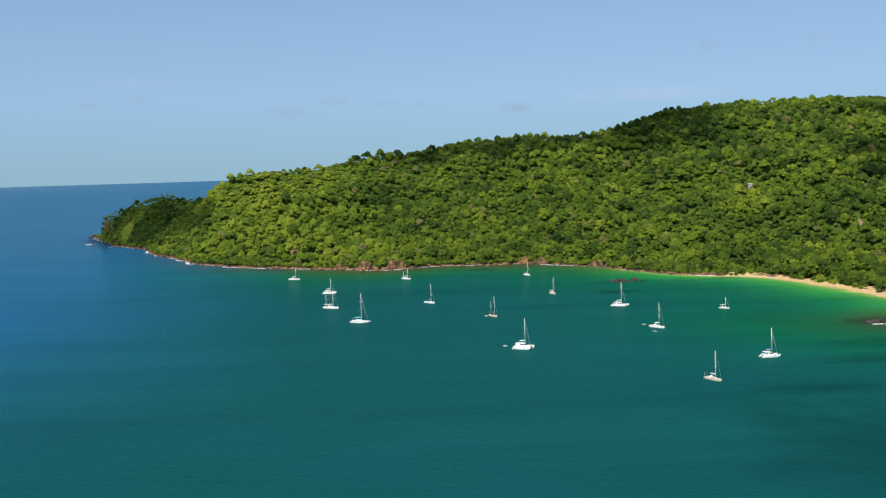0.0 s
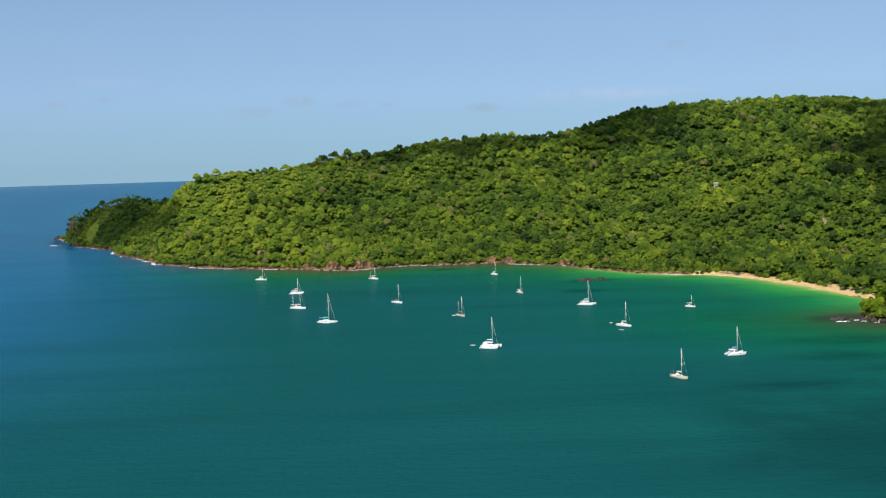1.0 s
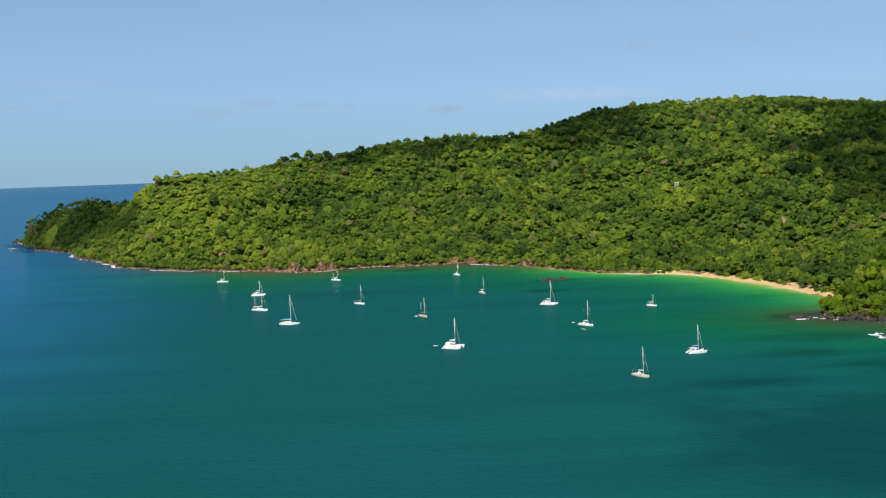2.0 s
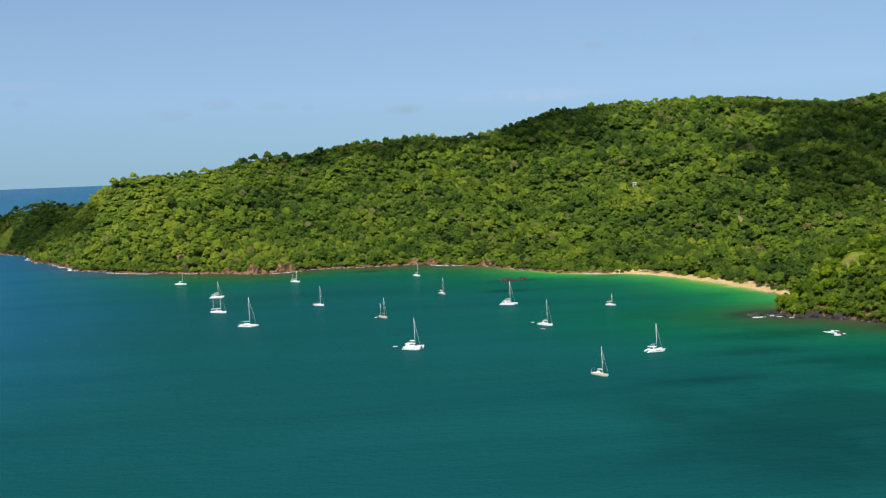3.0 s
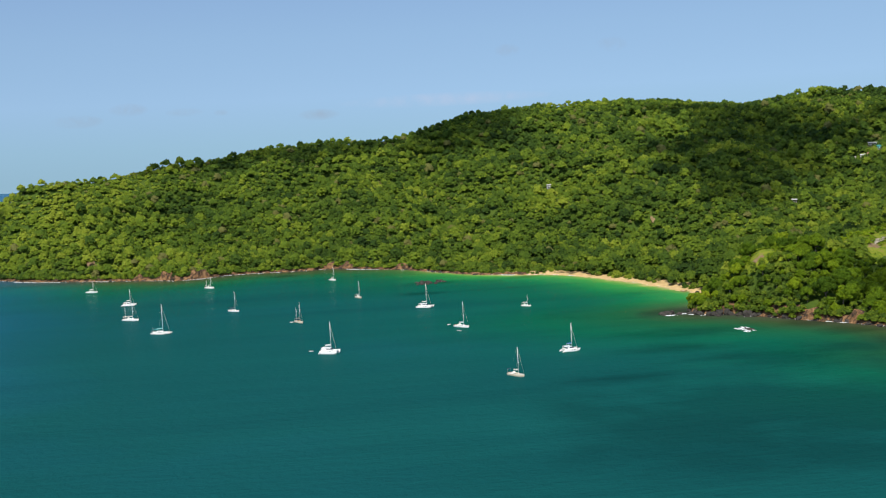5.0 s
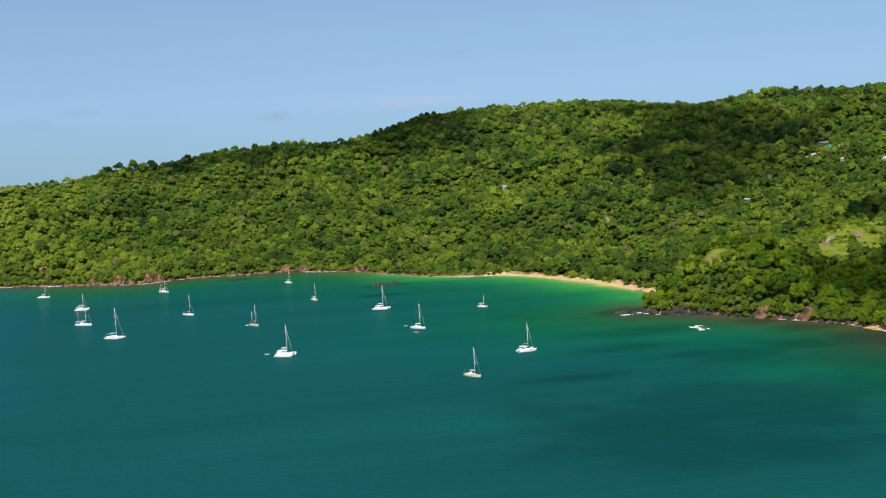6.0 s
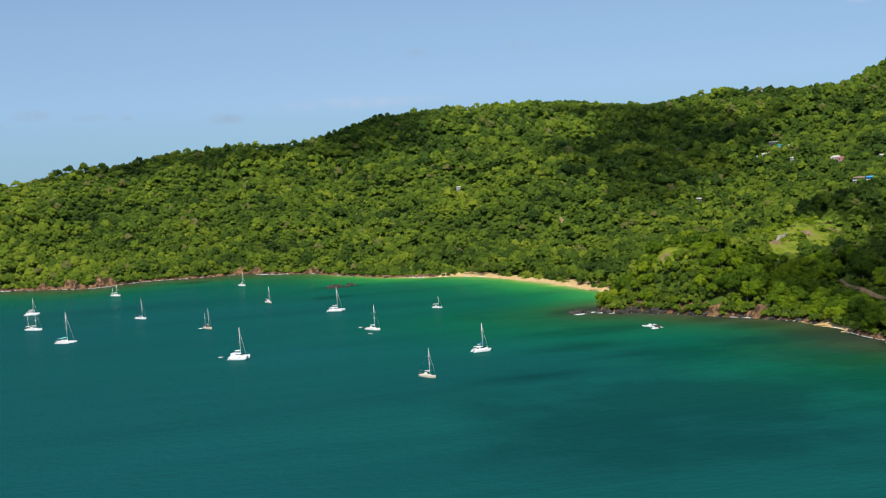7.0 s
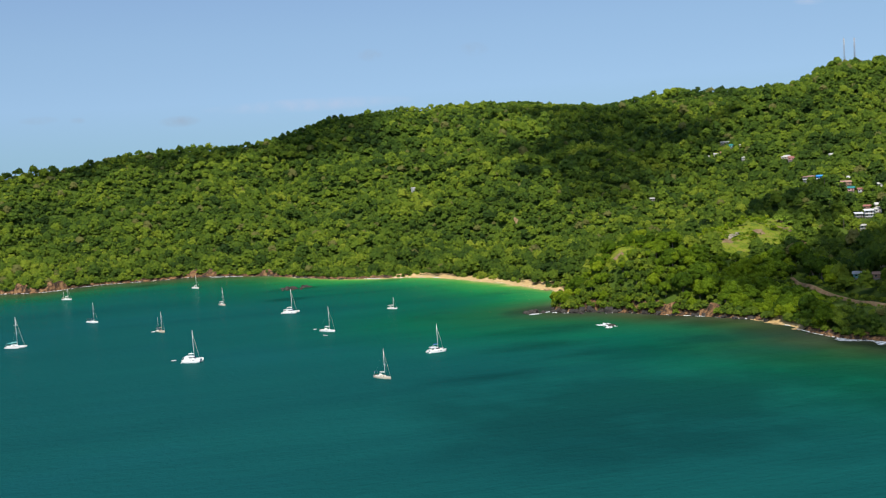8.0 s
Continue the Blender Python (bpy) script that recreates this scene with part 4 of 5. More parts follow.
def boulder_field(lo, hi):
    """The countless small boulders along the far shore, as one heap."""
    vs, fs, n0 = [], [], 0
    for p, u in denser(shore_frames(lo, hi), 2):
        for k in range(2):
            if rng.random() < 0.35:
                continue
            o, size = rng.uniform(-2.5, 1.5), 0.5 + 1.7 * rng.random() ** 2
            v = ICO2_V * (1 + rng.uniform(-0.28, 0.25, (len(ICO2_V), 1))) * rng.uniform(0.6, 1.2, 3) * (1, 1, 0.65) * size
            vs.append(v + (p.x + u.x * o + rng.uniform(-3, 3), p.y + u.y * o + rng.uniform(-2, 2), 0.1))
            fs.append(ICO2_F + n0)
            n0 += len(v)
    tagged(new("boulders", mesh_np("boulders", np.concatenate(vs), np.concatenate(fs), m_rock, False)), "dark wet boulders at the foot of the shore bank", "boulders", kind="stuff")


boulder_field(0, BEACH_0)
for i in range(BEACH_1, len(SHORELINE)):
    if COVE_0 <= i <= COVE_1:
        continue
    p, u = shore_frames(i, i + 1)[0]
    for k in range(1 if rng.random() < 0.7 else 2):
        o = rng.uniform(-2.5, 1.5)
        rock(p.x + u.x * o + rng.uniform(-4, 4), p.y + u.y * o + rng.uniform(-3, 3), 0.1, rng.uniform(0.6, 2.0), "dark wet boulder at the foot of the shore bank", "boulders along the shore")
# large fallen blocks round the wooded point
for i in range(BEACH_1 - 1, COVE_0 + 1):
    p, u = shore_frames(i, i + 1)[0]
    for k in range(2):
        o = rng.uniform(-2.0, 1.8)
        rock(p.x + u.x * o + rng.uniform(-4, 4), p.y + u.y * o + rng.uniform(-3, 3), 0.3, rng.uniform(1.2, 3.0), "large dark fallen block at the foot of the bank", "blocks round the point", rng.uniform(0.6, 1.0))
# the standing rocks at the tip of the point: x, y, size, height share
for x, y, size, high in ((302, 758, 3.2, 1.0), (307, 756, 3.6, 1.15), (312, 755, 3.0, 1.1), (297, 763, 2.0, 0.7), (321, 742, 4.2, 0.8), (327, 739, 3.4, 0.75), (315, 747, 1.6, 0.6)):
    rock(x, y, 0.4, size, "tall dark rock standing at the tip of the wooded point", "rocks at the point", high)
# reefs and skerries: x, y, spread in x and y, rocks, largest size
REEFS = [(166, 1098, 13, 12, 18, 2.6), (155, 1094, 8, 8, 9, 2.2), (178, 1106, 6, 6, 7, 2.4), (280, 777, 6, 7, 11, 2.8), (298, 772, 9, 6, 10, 2.6), (316, 758, 8, 5, 8, 2.6), (306, 752, 4, 4, 3, 1.8), (309, 763, 6, 4, 8, 3.6), (318, 741, 7, 3, 6, 1.4), (295, 688, 5, 6, 5, 2.0), (198, 1190, 6, 4, 5, 1.8), (-630, 2178, 8, 10, 7, 6.0), (-545, 1950, 8, 8, 6, 4.5), (-578, 1975, 8, 6, 4, 1.8)]
for x, y, sx, sy, count, size in REEFS:
    for k in range(count):
        rock(x + rng.uniform(-sx, sx), y + rng.uniform(-sy, sy), -0.15, size * rng.uniform(0.45, 1.0), "dark wave-washed rock standing in the water", "rocks in the bay", rng.uniform(0.6, 1.05))


def foam_patch(x, y, a, b, turn, seed):
    """A low, uneven sheet of broken water."""
    rows = []
    n, m = 26, 9
    for i in range(n):
        for j in range(m):
            t, q = 2 * math.pi * i / (n - 1), j / (m - 1)
            wob = 1 + 0.9 * float(value_noise(np.array([math.cos(t) * 1.7 + seed]), np.array([math.sin(t) * 1.7]), seed)[0])
            u, v = a * q * wob * math.cos(t), b * q * wob * math.sin(t)
            rows.append((x + u * math.cos(turn) - v * math.sin(turn), y + u * math.sin(turn) + v * math.cos(turn), 0.05 + 0.7 * (1 - q * q) * (0.6 + float(value_noise(np.array([u * 0.5]), np.array([v * 0.5]), seed)[0]))))
    tagged(new("foam_patch", mesh_np("foam_patch", np.array(rows), grid_tris(n, m), m_foam, True)), "white water breaking over a half-sunk rock", "foam", kind="stuff")


foam_patch(295, 688, 9.0, 2.6, 1.85, 3)
foam_patch(298, 694, 5.0, 2.0, 1.6, 8)
foam_patch(293, 679, 4.0, 2.2, 1.3, 17)
foam_patch(279, 770, 4.5, 2.2, 0.1, 5)
foam_patch(296, 768, 6.0, 2.2, -0.1, 6)
foam_patch(303, 762, 6.5, 2.4, 0.2, 11)
foam_patch(290, 774, 5.0, 2.0, 0.1, 12)
foam_patch(322, 740, 5.5, 1.4, 0.0, 7)
foam_patch(-578, 1975, 8.0, 3.0, 0.0, 4)
foam_patch(176, 1106, 3.5, 2.0, 0.0, 14)
foam_patch(-505, 1890, 18.0, 5.0, 0.5, 21)

# ---- clouds over the bay, whose shadows lie on the hills ----
m_cloud, cn, cl, cb = material("cloud_vapour")
cl.new(tex_noise(cn, cl, 0.02, 4.0).outputs[0], cb.inputs["Roughness"])
cb.inputs["Base Color"].default_value = (0.85, 0.86, 0.88, 1)
thin = ramp(cn, [(0.40, (0.54, 0.54, 0.54)), (0.62, (0.26, 0.26, 0.26))])
cl.new(tex_noise(cn, cl, 0.016, 4.0).outputs[0], thin.inputs[0])
cl.new(thin.outputs[0], cb.inputs["Alpha"])
CLOUD_BASE = 900.0
ICO3_V, ICO3_F = finer(ICO2_V, ICO2_F)


def cloud(puffs, label):
    """A fair-weather cumulus of ragged puffs, itself out of view: the places its shadow falls on, and the puffs' radii.
    """
    r = np.random.default_rng(len(puffs) * 17 + int(abs(puffs[0][0])))
    lift = CLOUD_BASE - 100
    sx, sy = sun_dir.x / sun_dir.z * lift, sun_dir.y / sun_dir.z * lift
    vs, fs, n0 = [], [], 0
    for px, py, size in puffs:
        for k in range(11):
            a = r.uniform(0, 6.28)
            q, o = (size, 0.0) if k == 0 else (size * r.uniform(0.1, 0.36), size * r.uniform(0.8, 1.3))
            x, y = px + sx + o * math.cos(a), py + sy + o * math.sin(a)
            v = ICO3_V * (1 + r.uniform(-0.13, 0.13, (len(ICO3_V), 1))) * np.array([q, q, q * 0.42])
            vs.append(v + (x, y, CLOUD_BASE + q * 0.2))
            fs.append(ICO3_F + n0)
            n0 += len(v)
    tagged(new("cloud", mesh_np("cloud", np.concatenate(vs), np.concatenate(fs), m_cloud, True)), label, "cloud", "fair-weather clouds", "stuff")


cloud([(555, 1300, 48), (600, 1420, 70), (670, 1530, 95), (735, 1640, 105), (800, 1750, 95), (765, 1860, 80), (870, 1640, 50)], "white cumulus cloud drifting over the wooded valley")
cloud([(285, 1790, 45), (345, 1830, 58), (405, 1895, 44), (335, 1900, 60)], "small white cumulus cloud over the ridge")
cloud([(225, 1845, 30), (160, 1820, 38), (90, 1812, 34), (30, 1812, 30), (-25, 1778, 30), (-80, 1750, 30), (-130, 1722, 24)], "long ragged cloud over the low ridge")
cloud([(500, 690, 46), (545, 770, 46), (540, 630, 66), (580, 700, 60), (470, 620, 40), (500, 560, 50), (378, 530, 30), (410, 600, 34), (360, 470, 30), (440, 660, 26), (430, 540, 34), (392, 650, 28), (400, 700, 20), (520, 650, 44), (560, 735, 44), (485, 570, 40), (470, 690, 34)], "white cumulus cloud above the coast road")
# out of view, added only to darken the grove and houses by the clearing
cloud([(522, 925, 30), (562, 950, 36), (605, 975, 30), (640, 1005, 28), (545, 915, 26), (590, 950, 26), (570, 870, 24)], "unseen ragged cloud added to shade the grassy clearing")
cloud([(-382, 1650, 46), (-430, 1760, 62), (-500, 1870, 72), (-575, 1990, 72), (-352, 1600, 30), (-468, 1800, 46), (-540, 1920, 46)], "white cumulus cloud over the far headland")

# ---- clearings and track ----


def draped(name, inside_fn, x0, x1, y0, y1, step, lift, mat):
    gx, gy = np.arange(x0, x1, step), np.arange(y0, y1, step)
    x, y = (v.ravel() for v in np.meshgrid(gx, gy, indexing="ij"))
    keep = inside_fn(x, y)
    tris = grid_tris(len(gx), len(gy), keep)
    used = np.unique(tris)
    to = np.full(len(x), -1)
    to[used] = np.arange(len(used))
    z = ground(x[used], y[used]) + lift + 1.0 * fbm(x[used], y[used], 12, 3, 83)
    edge = ~keep[used]
    z = z - 1.6 * edge
    return mesh_np(name, np.stack([x[used], y[used], z], 1), to[tris], mat, True)


def in_field(k):
    def test(x, y):
        cx, cy, a, b, turn = FIELDS[k]
        c, s = math.cos(turn), math.sin(turn)
        u, v = (x - cx) * c + (y - cy) * s, -(x - cx) * s + (y - cy) * c
        return (u / (a + 3)) ** 2 + (v / (b + 3)) ** 2 < 1 + 0.5 * fbm(x, y, 16, 3, 4)
    return test


tagged(new("meadow", draped("meadow", in_field(0), 390, 610, 740, 965, 2.5, 0.9, m_grass)), "open grassy clearing on the hillside with bare patches", "clearing", kind="structure")
def meadow_shrubs():
    vs, fs, tones, n0 = [], [], [], 0
    kinds = [crown_template(rng, 14, 40, "round") for _ in range(5)]
    for k in range(760):
        cx, cy, a, b, turn = FIELDS[0 if k < 660 else 2]
        t, q = rng.uniform(0, 6.28), math.sqrt(rng.random())
        u, v = a * q * math.cos(t), b * q * math.sin(t)
        x, y = cx + u * math.cos(turn) - v * math.sin(turn), cy + u * math.sin(turn) + v * math.cos(turn)
        thick = float(value_noise(np.array([x / 15]), np.array([y / 15]), 66)[0])
        if thick < 0.15 * rng.random() - 0.22 * q - 0.05 or math.hypot(x - 345, y - 774) < 7:
            continue
        rad = rng.uniform(0.7, 1.5) + 1.6 * max(0, thick) + (rng.random() < 0.08) * 1.5
        z = float(ground(np.array([x]), np.array([y]))[0]) + 0.9 + 0.2 * rad
        tv, tf, tr, ts = kinds[k % 5]
        vs.append(tv * rad * (1, 1, rng.uniform(0.6, 1.0)) + (x, y, z))
        fs.append(tf + n0)
        tones.append(np.full(len(tv), rng.uniform(0.25, 0.95)))
        n0 += len(tv)
    me = mesh_np("shrubs", np.concatenate(vs), np.concatenate(fs), m_fresh, False, {"tone": np.concatenate(tones)})
    tagged(new("shrubs", me), "low green shrubs scattered over the clearings", "shrubs", kind="stuff")


meadow_shrubs()
tagged(new("meadow", draped("meadow", in_field(2), 322, 380, 752, 806, 2.0, 0.9, m_grass)), "small grassy terrace on the wooded point", "clearing", kind="structure")


tagged(new("meadow", draped("meadow", in_field(3), -540, -450, 1840, 1960, 3.0, 0.9, m_grass)), "pale grassy slope on the far headland", "clearing", kind="structure")
tagged(new("meadow", draped("meadow", in_field(4), -490, -420, 1905, 1985, 3.0, 0.9, m_grass)), "grassy top of the far headland", "clearing", kind="structure")


def patch(cx, cy, a, b, turn=0.0):
    c, s = math.cos(turn), math.sin(turn)
    return lambda x, y: (((x - cx) * c + (y - cy) * s) / a) ** 2 + ((-(x - cx) * s + (y - cy) * c) / b) ** 2 < 1 + 2.4 * fbm(x, y, 6, 3, 8)


tagged(new("bare_soil", draped("bare_soil", patch(344, 773, 8, 2.4, -0.4), 330, 362, 763, 786, 1.2, 1.7, m_soil)), "bare red earth on the terrace", "bare soil", kind="structure")
tagged(new("bare_soil", draped("bare_soil", patch(445, 1286, 2.5, 5, -0.3), 430, 460, 1268, 1304, 1.0, 0.6, m_soil)), "pale landslip scar among the trees", "bare soil", kind="structure")
tagged(new("bare_soil", draped("bare_soil", patch(-174, 1406, 4.5, 7, 0.0), -190, -160, 1394, 1420, 1.3, 1.2, m_soil)), "small bare earth scar above the rocks", "bare soil", kind="structure")
tagged(new("bare_soil", draped("bare_soil", patch(446, 812, 5, 9, -0.6), 430, 465, 797, 830, 1.3, 1.15, m_soil)), "washed-out soil in the clearing", "bare soil", kind="structure")
for cx, cy, a, b in ((536, 876, 7, 11), (514, 816, 6, 12), (552, 905, 6, 8), (490, 838, 4, 7), (521, 846, 4, 9)):
    tagged(new("bare_soil", draped("bare_soil", patch(cx, cy, a, b, -0.7), cx - 18, cx + 18, cy - 18, cy + 18, 1.3, 1.0, m_soil)), "dry brown earth showing through the grass", "bare soil", kind="structure")


def ribbon(line, wide, lift, mat, name):
    pts = [Vector(p) for p in rounded(line, 4.0, 0.3)]
    rows = []
    for i, p in enumerate(pts):
        d = (pts[min(i + 1, len(pts) - 1)] - pts[max(i - 1, 0)]).normalized()
        for o in (-wide, -wide * 0.5, 0, wide * 0.5, wide):
            rows.append((p.x - d.y * o, p.y + d.x * o))
    a = np.array(rows)
    z = ground(a[:, 0], a[:, 1]).reshape(-1, 5)
    z = z.max(1, keepdims=True) * np.ones((1, 5)) + lift
    z[:, 0] -= 2.5
    z[:, -1] -= 2.5
    return mesh_np(name, np.column_stack([a, z.ravel()]), grid_tris(len(pts), 5), mat, True)


road_me = ribbon(ROAD, 1.8, 1.3, m_soil, "road")
road_me.flip_normals()
tagged(new("road", road_me), "unpaved reddish coast road cut into the slope", "road", kind="structure")



def fallen_trunks():
    for k in range(6):
        x, y = 455 + k * 2.1 + rng.uniform(-1, 1), 820 + k * 2.6
        z = float(ground(np.array([x]), np.array([y]))[0]) + 1.7
        log = thing("fallen_trunk", pose(x, y, z, 0, -12 + 6 * k * 0.3, 20 + rng.uniform(-16, 16)), "bleached fallen trunk lying in the grassy clearing", "log", "felled trunks in the clearing")
        L = rng.uniform(9, 15)
        bm = bmesh.new()
        tube(bm, [(-L / 2, 0, 0), (0, 0.3, 0.1), (L / 2, 0, 0)], [0.45, 0.38, 0.2], 7)
        part("trunk", bm, m_log, log, "", True)
        for b in range(3):
            bm = bmesh.new()
            o = L * (0.1 + 0.12 * b)
            tube(bm, [(o, 0, 0), (o + 1.2, (-1) ** b * 1.4, 0.5), (o + 2.2, (-1) ** b * 2.4, 0.7)], [0.16, 0.11, 0.05], 5)
            part("branch", bm, m_log, log, "", True)


fallen_trunks()



def frond_plant(name, label, group, stem, fronds, length, width, mat, seed):
    """A crown of long arching leaves on a stem: a banana plant or a palm."""
    r = np.random.default_rng(seed)
    plant = thing(name, Matrix(), label, "plant" if name == "banana_plant" else "palm tree", group)
    bm = bmesh.new()
    tube(bm, [(0, 0, -0.6), (0.06 * stem, 0, stem * 0.5), (0.1 * stem, 0, stem)], [0.22, 0.16, 0.13], 7)
    part("stem", bm, m_bark, plant)
    for k in range(fronds):
        a, lift = 6.28 * k / fronds + r.uniform(-0.3, 0.3), r.uniform(0.3, 1.0)
        bm = bmesh.new()
        rows = []
        for i in range(6):
            t = i / 5
            o, z = length * t * (1 - 0.15 * lift), stem + length * (lift * t - (0.55 + 0.5 * lift) * t * t)
            w = width * math.sin(math.pi * (0.12 + 0.86 * t)) ** 0.7
            rows.append([bm.verts.new((0.1 * stem + o * math.cos(a) - q * w * math.sin(a), o * math.sin(a) + q * w * math.cos(a), z - abs(q) * w * 0.45)) for q in (-1, 0, 1)])
        for p, q in zip(rows, rows[1:]):
            for j in range(2):
                bm.faces.new((p[j], q[j], q[j + 1], p[j + 1]))
        part("frond", bm, mat, plant)
    return plant


m_banana = rock_material("banana_leaf", [(0.3, (0.10, 0.17, 0.012)), (0.5, (0.17, 0.26, 0.02)), (0.7, (0.26, 0.34, 0.04))], 0.5)


def plant_fronds():
    first = frond_plant("banana_plant", "banana plant with broad arching bright green leaves", "banana plants beside the clearing", 2.6, 9, 3.2, 0.55, m_banana, 5)
    spots = [(552 + rng.uniform(-20, 16), 892 + rng.uniform(-22, 22)) for _ in range(20)]
    for n, (x, y) in enumerate(spots):
        m = Matrix.Translation((x, y, float(ground(np.array([x]), np.array([y]))[0]) + 0.6)) @ Matrix.Rotation(rng.uniform(0, 6.28), 4, "Z") @ Matrix.Scale(rng.uniform(0.9, 1.5), 4)
        if n:
            copy_thing(first, m)
        else:
            own = m
    first.matrix_basis = own
    palm = frond_plant("coconut_palm", "coconut palm with a feathery crown above the trees", "palms near the houses", 9.5, 13, 4.2, 0.42, m_banana, 9)
    for n, (a, r) in enumerate([(33.2, 1172), (33.9, 1150), (35.3, 1150), (34.0, 1060), (32.0, 1260), (33.4, 1100)]):
        x, y = bearing(a, r)
        m = Matrix.Translation((x, y, float(ground(np.array([x]), np.array([y]))[0]) + 0.5)) @ Matrix.Rotation(n * 1.3, 4, "Z") @ Matrix.Scale(rng.uniform(0.95, 1.2), 4)
        if n:
            copy_thing(palm, m)
        else:
            own = m
    palm.matrix_basis = own


plant_fronds()

# ---- sailing boats ----
m_gel = plain("white_gelcoat", (0.86, 0.85, 0.81), 0.25, 0, 0.6, 0.06)
m_deck = plain("pale_deck", (0.50, 0.47, 0.41), 0.55, 0, 1.2, 0.12)
m_teak = plain("teak", (0.30, 0.19, 0.10), 0.6, 0, 3.0, 0.25)
m_ivory = plain("ivory_hull", (0.66, 0.57, 0.42), 0.35, 0, 1.0, 0.12)
m_tan = plain("varnished_tan_hull", (0.42, 0.25, 0.11), 0.4, 0, 1.5, 0.2)
m_alu = plain("pale_spar", (0.78, 0.77, 0.74), 0.4, 0, 1.0, 0.08)
m_white_spar = plain("white_spar", (0.80, 0.80, 0.78), 0.35, 0, 1.0, 0.06)
m_wire = plain("rigging_wire", (0.62, 0.62, 0.60), 0.4, 0, 1.0, 0.1)
m_pane = plain("dark_boat_window", (0.015, 0.018, 0.022), 0.12, 0, 1.0, 0.1)
m_blue = plain("blue_canvas", (0.04, 0.13, 0.36), 0.8, 0, 1.5, 0.2)
m_navy = plain("navy_canvas", (0.012, 0.02, 0.06), 0.8, 0, 1.5, 0.2)
m_teal = plain("turquoise_canvas", (0.12, 0.50, 0.46), 0.8, 0, 1.5, 0.15)
m_cream = plain("cream_canvas", (0.70, 0.66, 0.57), 0.8, 0, 1.5, 0.15)
m_rubber = plain("grey_rubber", (0.55, 0.55, 0.53), 0.6, 0, 1.5, 0.12)
m_black = plain("black_plastic", (0.02, 0.02, 0.022), 0.4, 0, 1.5, 0.1)


def half_beam(u):
    return 0.80 + 0.20 * (1 - ((0.4 - u) / 0.4) ** 2) if u < 0.4 else max(0.0, 1 - ((u - 0.4) / 0.6) ** 2.3)


def loft_hull(L, B, fore, aft, draft, shift=0.0, z_lo=None, z_hi=None):
    """Hull shell from stern to stem; the bow points to +x, the waterline is z = 0."""
    bm = bmesh.new()
    rows = []
    n = 13
    for i in range(n):
        u = i / (n - 1)
        w = B / 2 * half_beam(u) + 0.02
        sheer = aft + (fore - aft) * u**1.6
        rake = 0.55 * max(0, u - 0.8) / 0.2
        keel = -draft * (1 - abs(2 * u - 0.95) ** 2.4) + 0.05
        levels = [(0.0, keel), (0.55 * w, keel * 0.55), (0.86 * w, 0.0), (0.95 * w, sheer * 0.45), (w, sheer)]
        row = []
        for side in (-1, 1):
            pts = levels if side > 0 else levels[::-1]
            for y, z in pts:
                if side > 0 and y == 0.0:
                    continue
                x = -L / 2 + L * u + rake * max(0, z) / max(sheer, 0.1)
                row.append(bm.verts.new((x, side * y + shift, z)))
        rows.append(row)
    for a, b in zip(rows, rows[1:]):
        for k in range(len(a) - 1):
            bm.faces.new((a[k], b[k], b[k + 1], a[k + 1]))
    bm.faces.new(rows[0])
    bmesh.ops.recalc_face_normals(bm, faces=bm.faces)
    return bm


def loft_deck(L, B, fore, aft, shift=0.0, camber=0.12):
    bm = bmesh.new()
    rows = []
    for i in range(13):
        u = i / 12
        w = (B / 2 * half_beam(u) + 0.02) * 0.985
        sheer = aft + (fore - aft) * u**1.6
        x = -L / 2 + L * u + 0.55 * max(0, u - 0.8) / 0.2
        rows.append([bm.verts.new((x, y * w + shift, sheer - 0.03 + camber * (1 - y * y))) for y in (-1, -0.5, 0, 0.5, 1)])
    for a, b in zip(rows, rows[1:]):
        for k in range(4):
            bm.faces.new((a[k], b[k], b[k + 1], a[k + 1]))
    return bm


def coachroof(x0, x1, w0, w1, z0, z1, front=0.9, back=0.25, side=0.15):
    """A rounded cabin top: sloped ends and sides."""
    bm = bmesh.new()
    low = [(x0, -w0), (x1, -w1), (x1, w1), (x0, w0)]
    top = [(x0 + back, -w0 + side), (x1 - front, -w1 + side), (x1 - front, w1 - side), (x0 + back, w0 - side)]
    v0, v1 = [bm.verts.new((*p, z0)) for p in low], [bm.verts.new((*p, z1)) for p in top]
    for k in range(4):
        bm.faces.new((v0[k], v0[(k + 1) % 4], v1[(k + 1) % 4], v1[k]))
    bm.faces.new(v1)
    bm.faces.new(v0[::-1])
    bmesh.ops.bevel(bm, geom=[e for e in bm.edges if e.verts[0] in v1 or e.verts[1] in v1], offset=0.12, segments=2, affect="EDGES")
    return bm


def bar(name, a, b, r0, r1, mat, parent, label="", sides=6):
    bm = bmesh.new()
    tube(bm, [a, Vector(a).lerp(Vector(b), 0.5), b], [r0, (r0 + r1) / 2, r1], sides)
    return part(name, bm, mat, parent, label, True)


def slab(name, dims, mat, parent, label="", bevel=0.0):
    bm = bmesh.new()
    box(bm, *dims, bevel)
    return part(name, bm, mat, parent, label)


def sail_cover(x0, x1, z, r, mat, parent, y=0.0):
    bm = bmesh.new()
    tube(bm, [(x0, y, z), (x0 * 0.7 + x1 * 0.3, y, z + r * 0.25), (x0 * 0.3 + x1 * 0.7, y, z + r * 0.6), (x1, y, z + r)], [r * 0.5, r * 0.8, r, r * 1.05], 8)
    return part("sail_cover", bm, mat, parent, "", True)


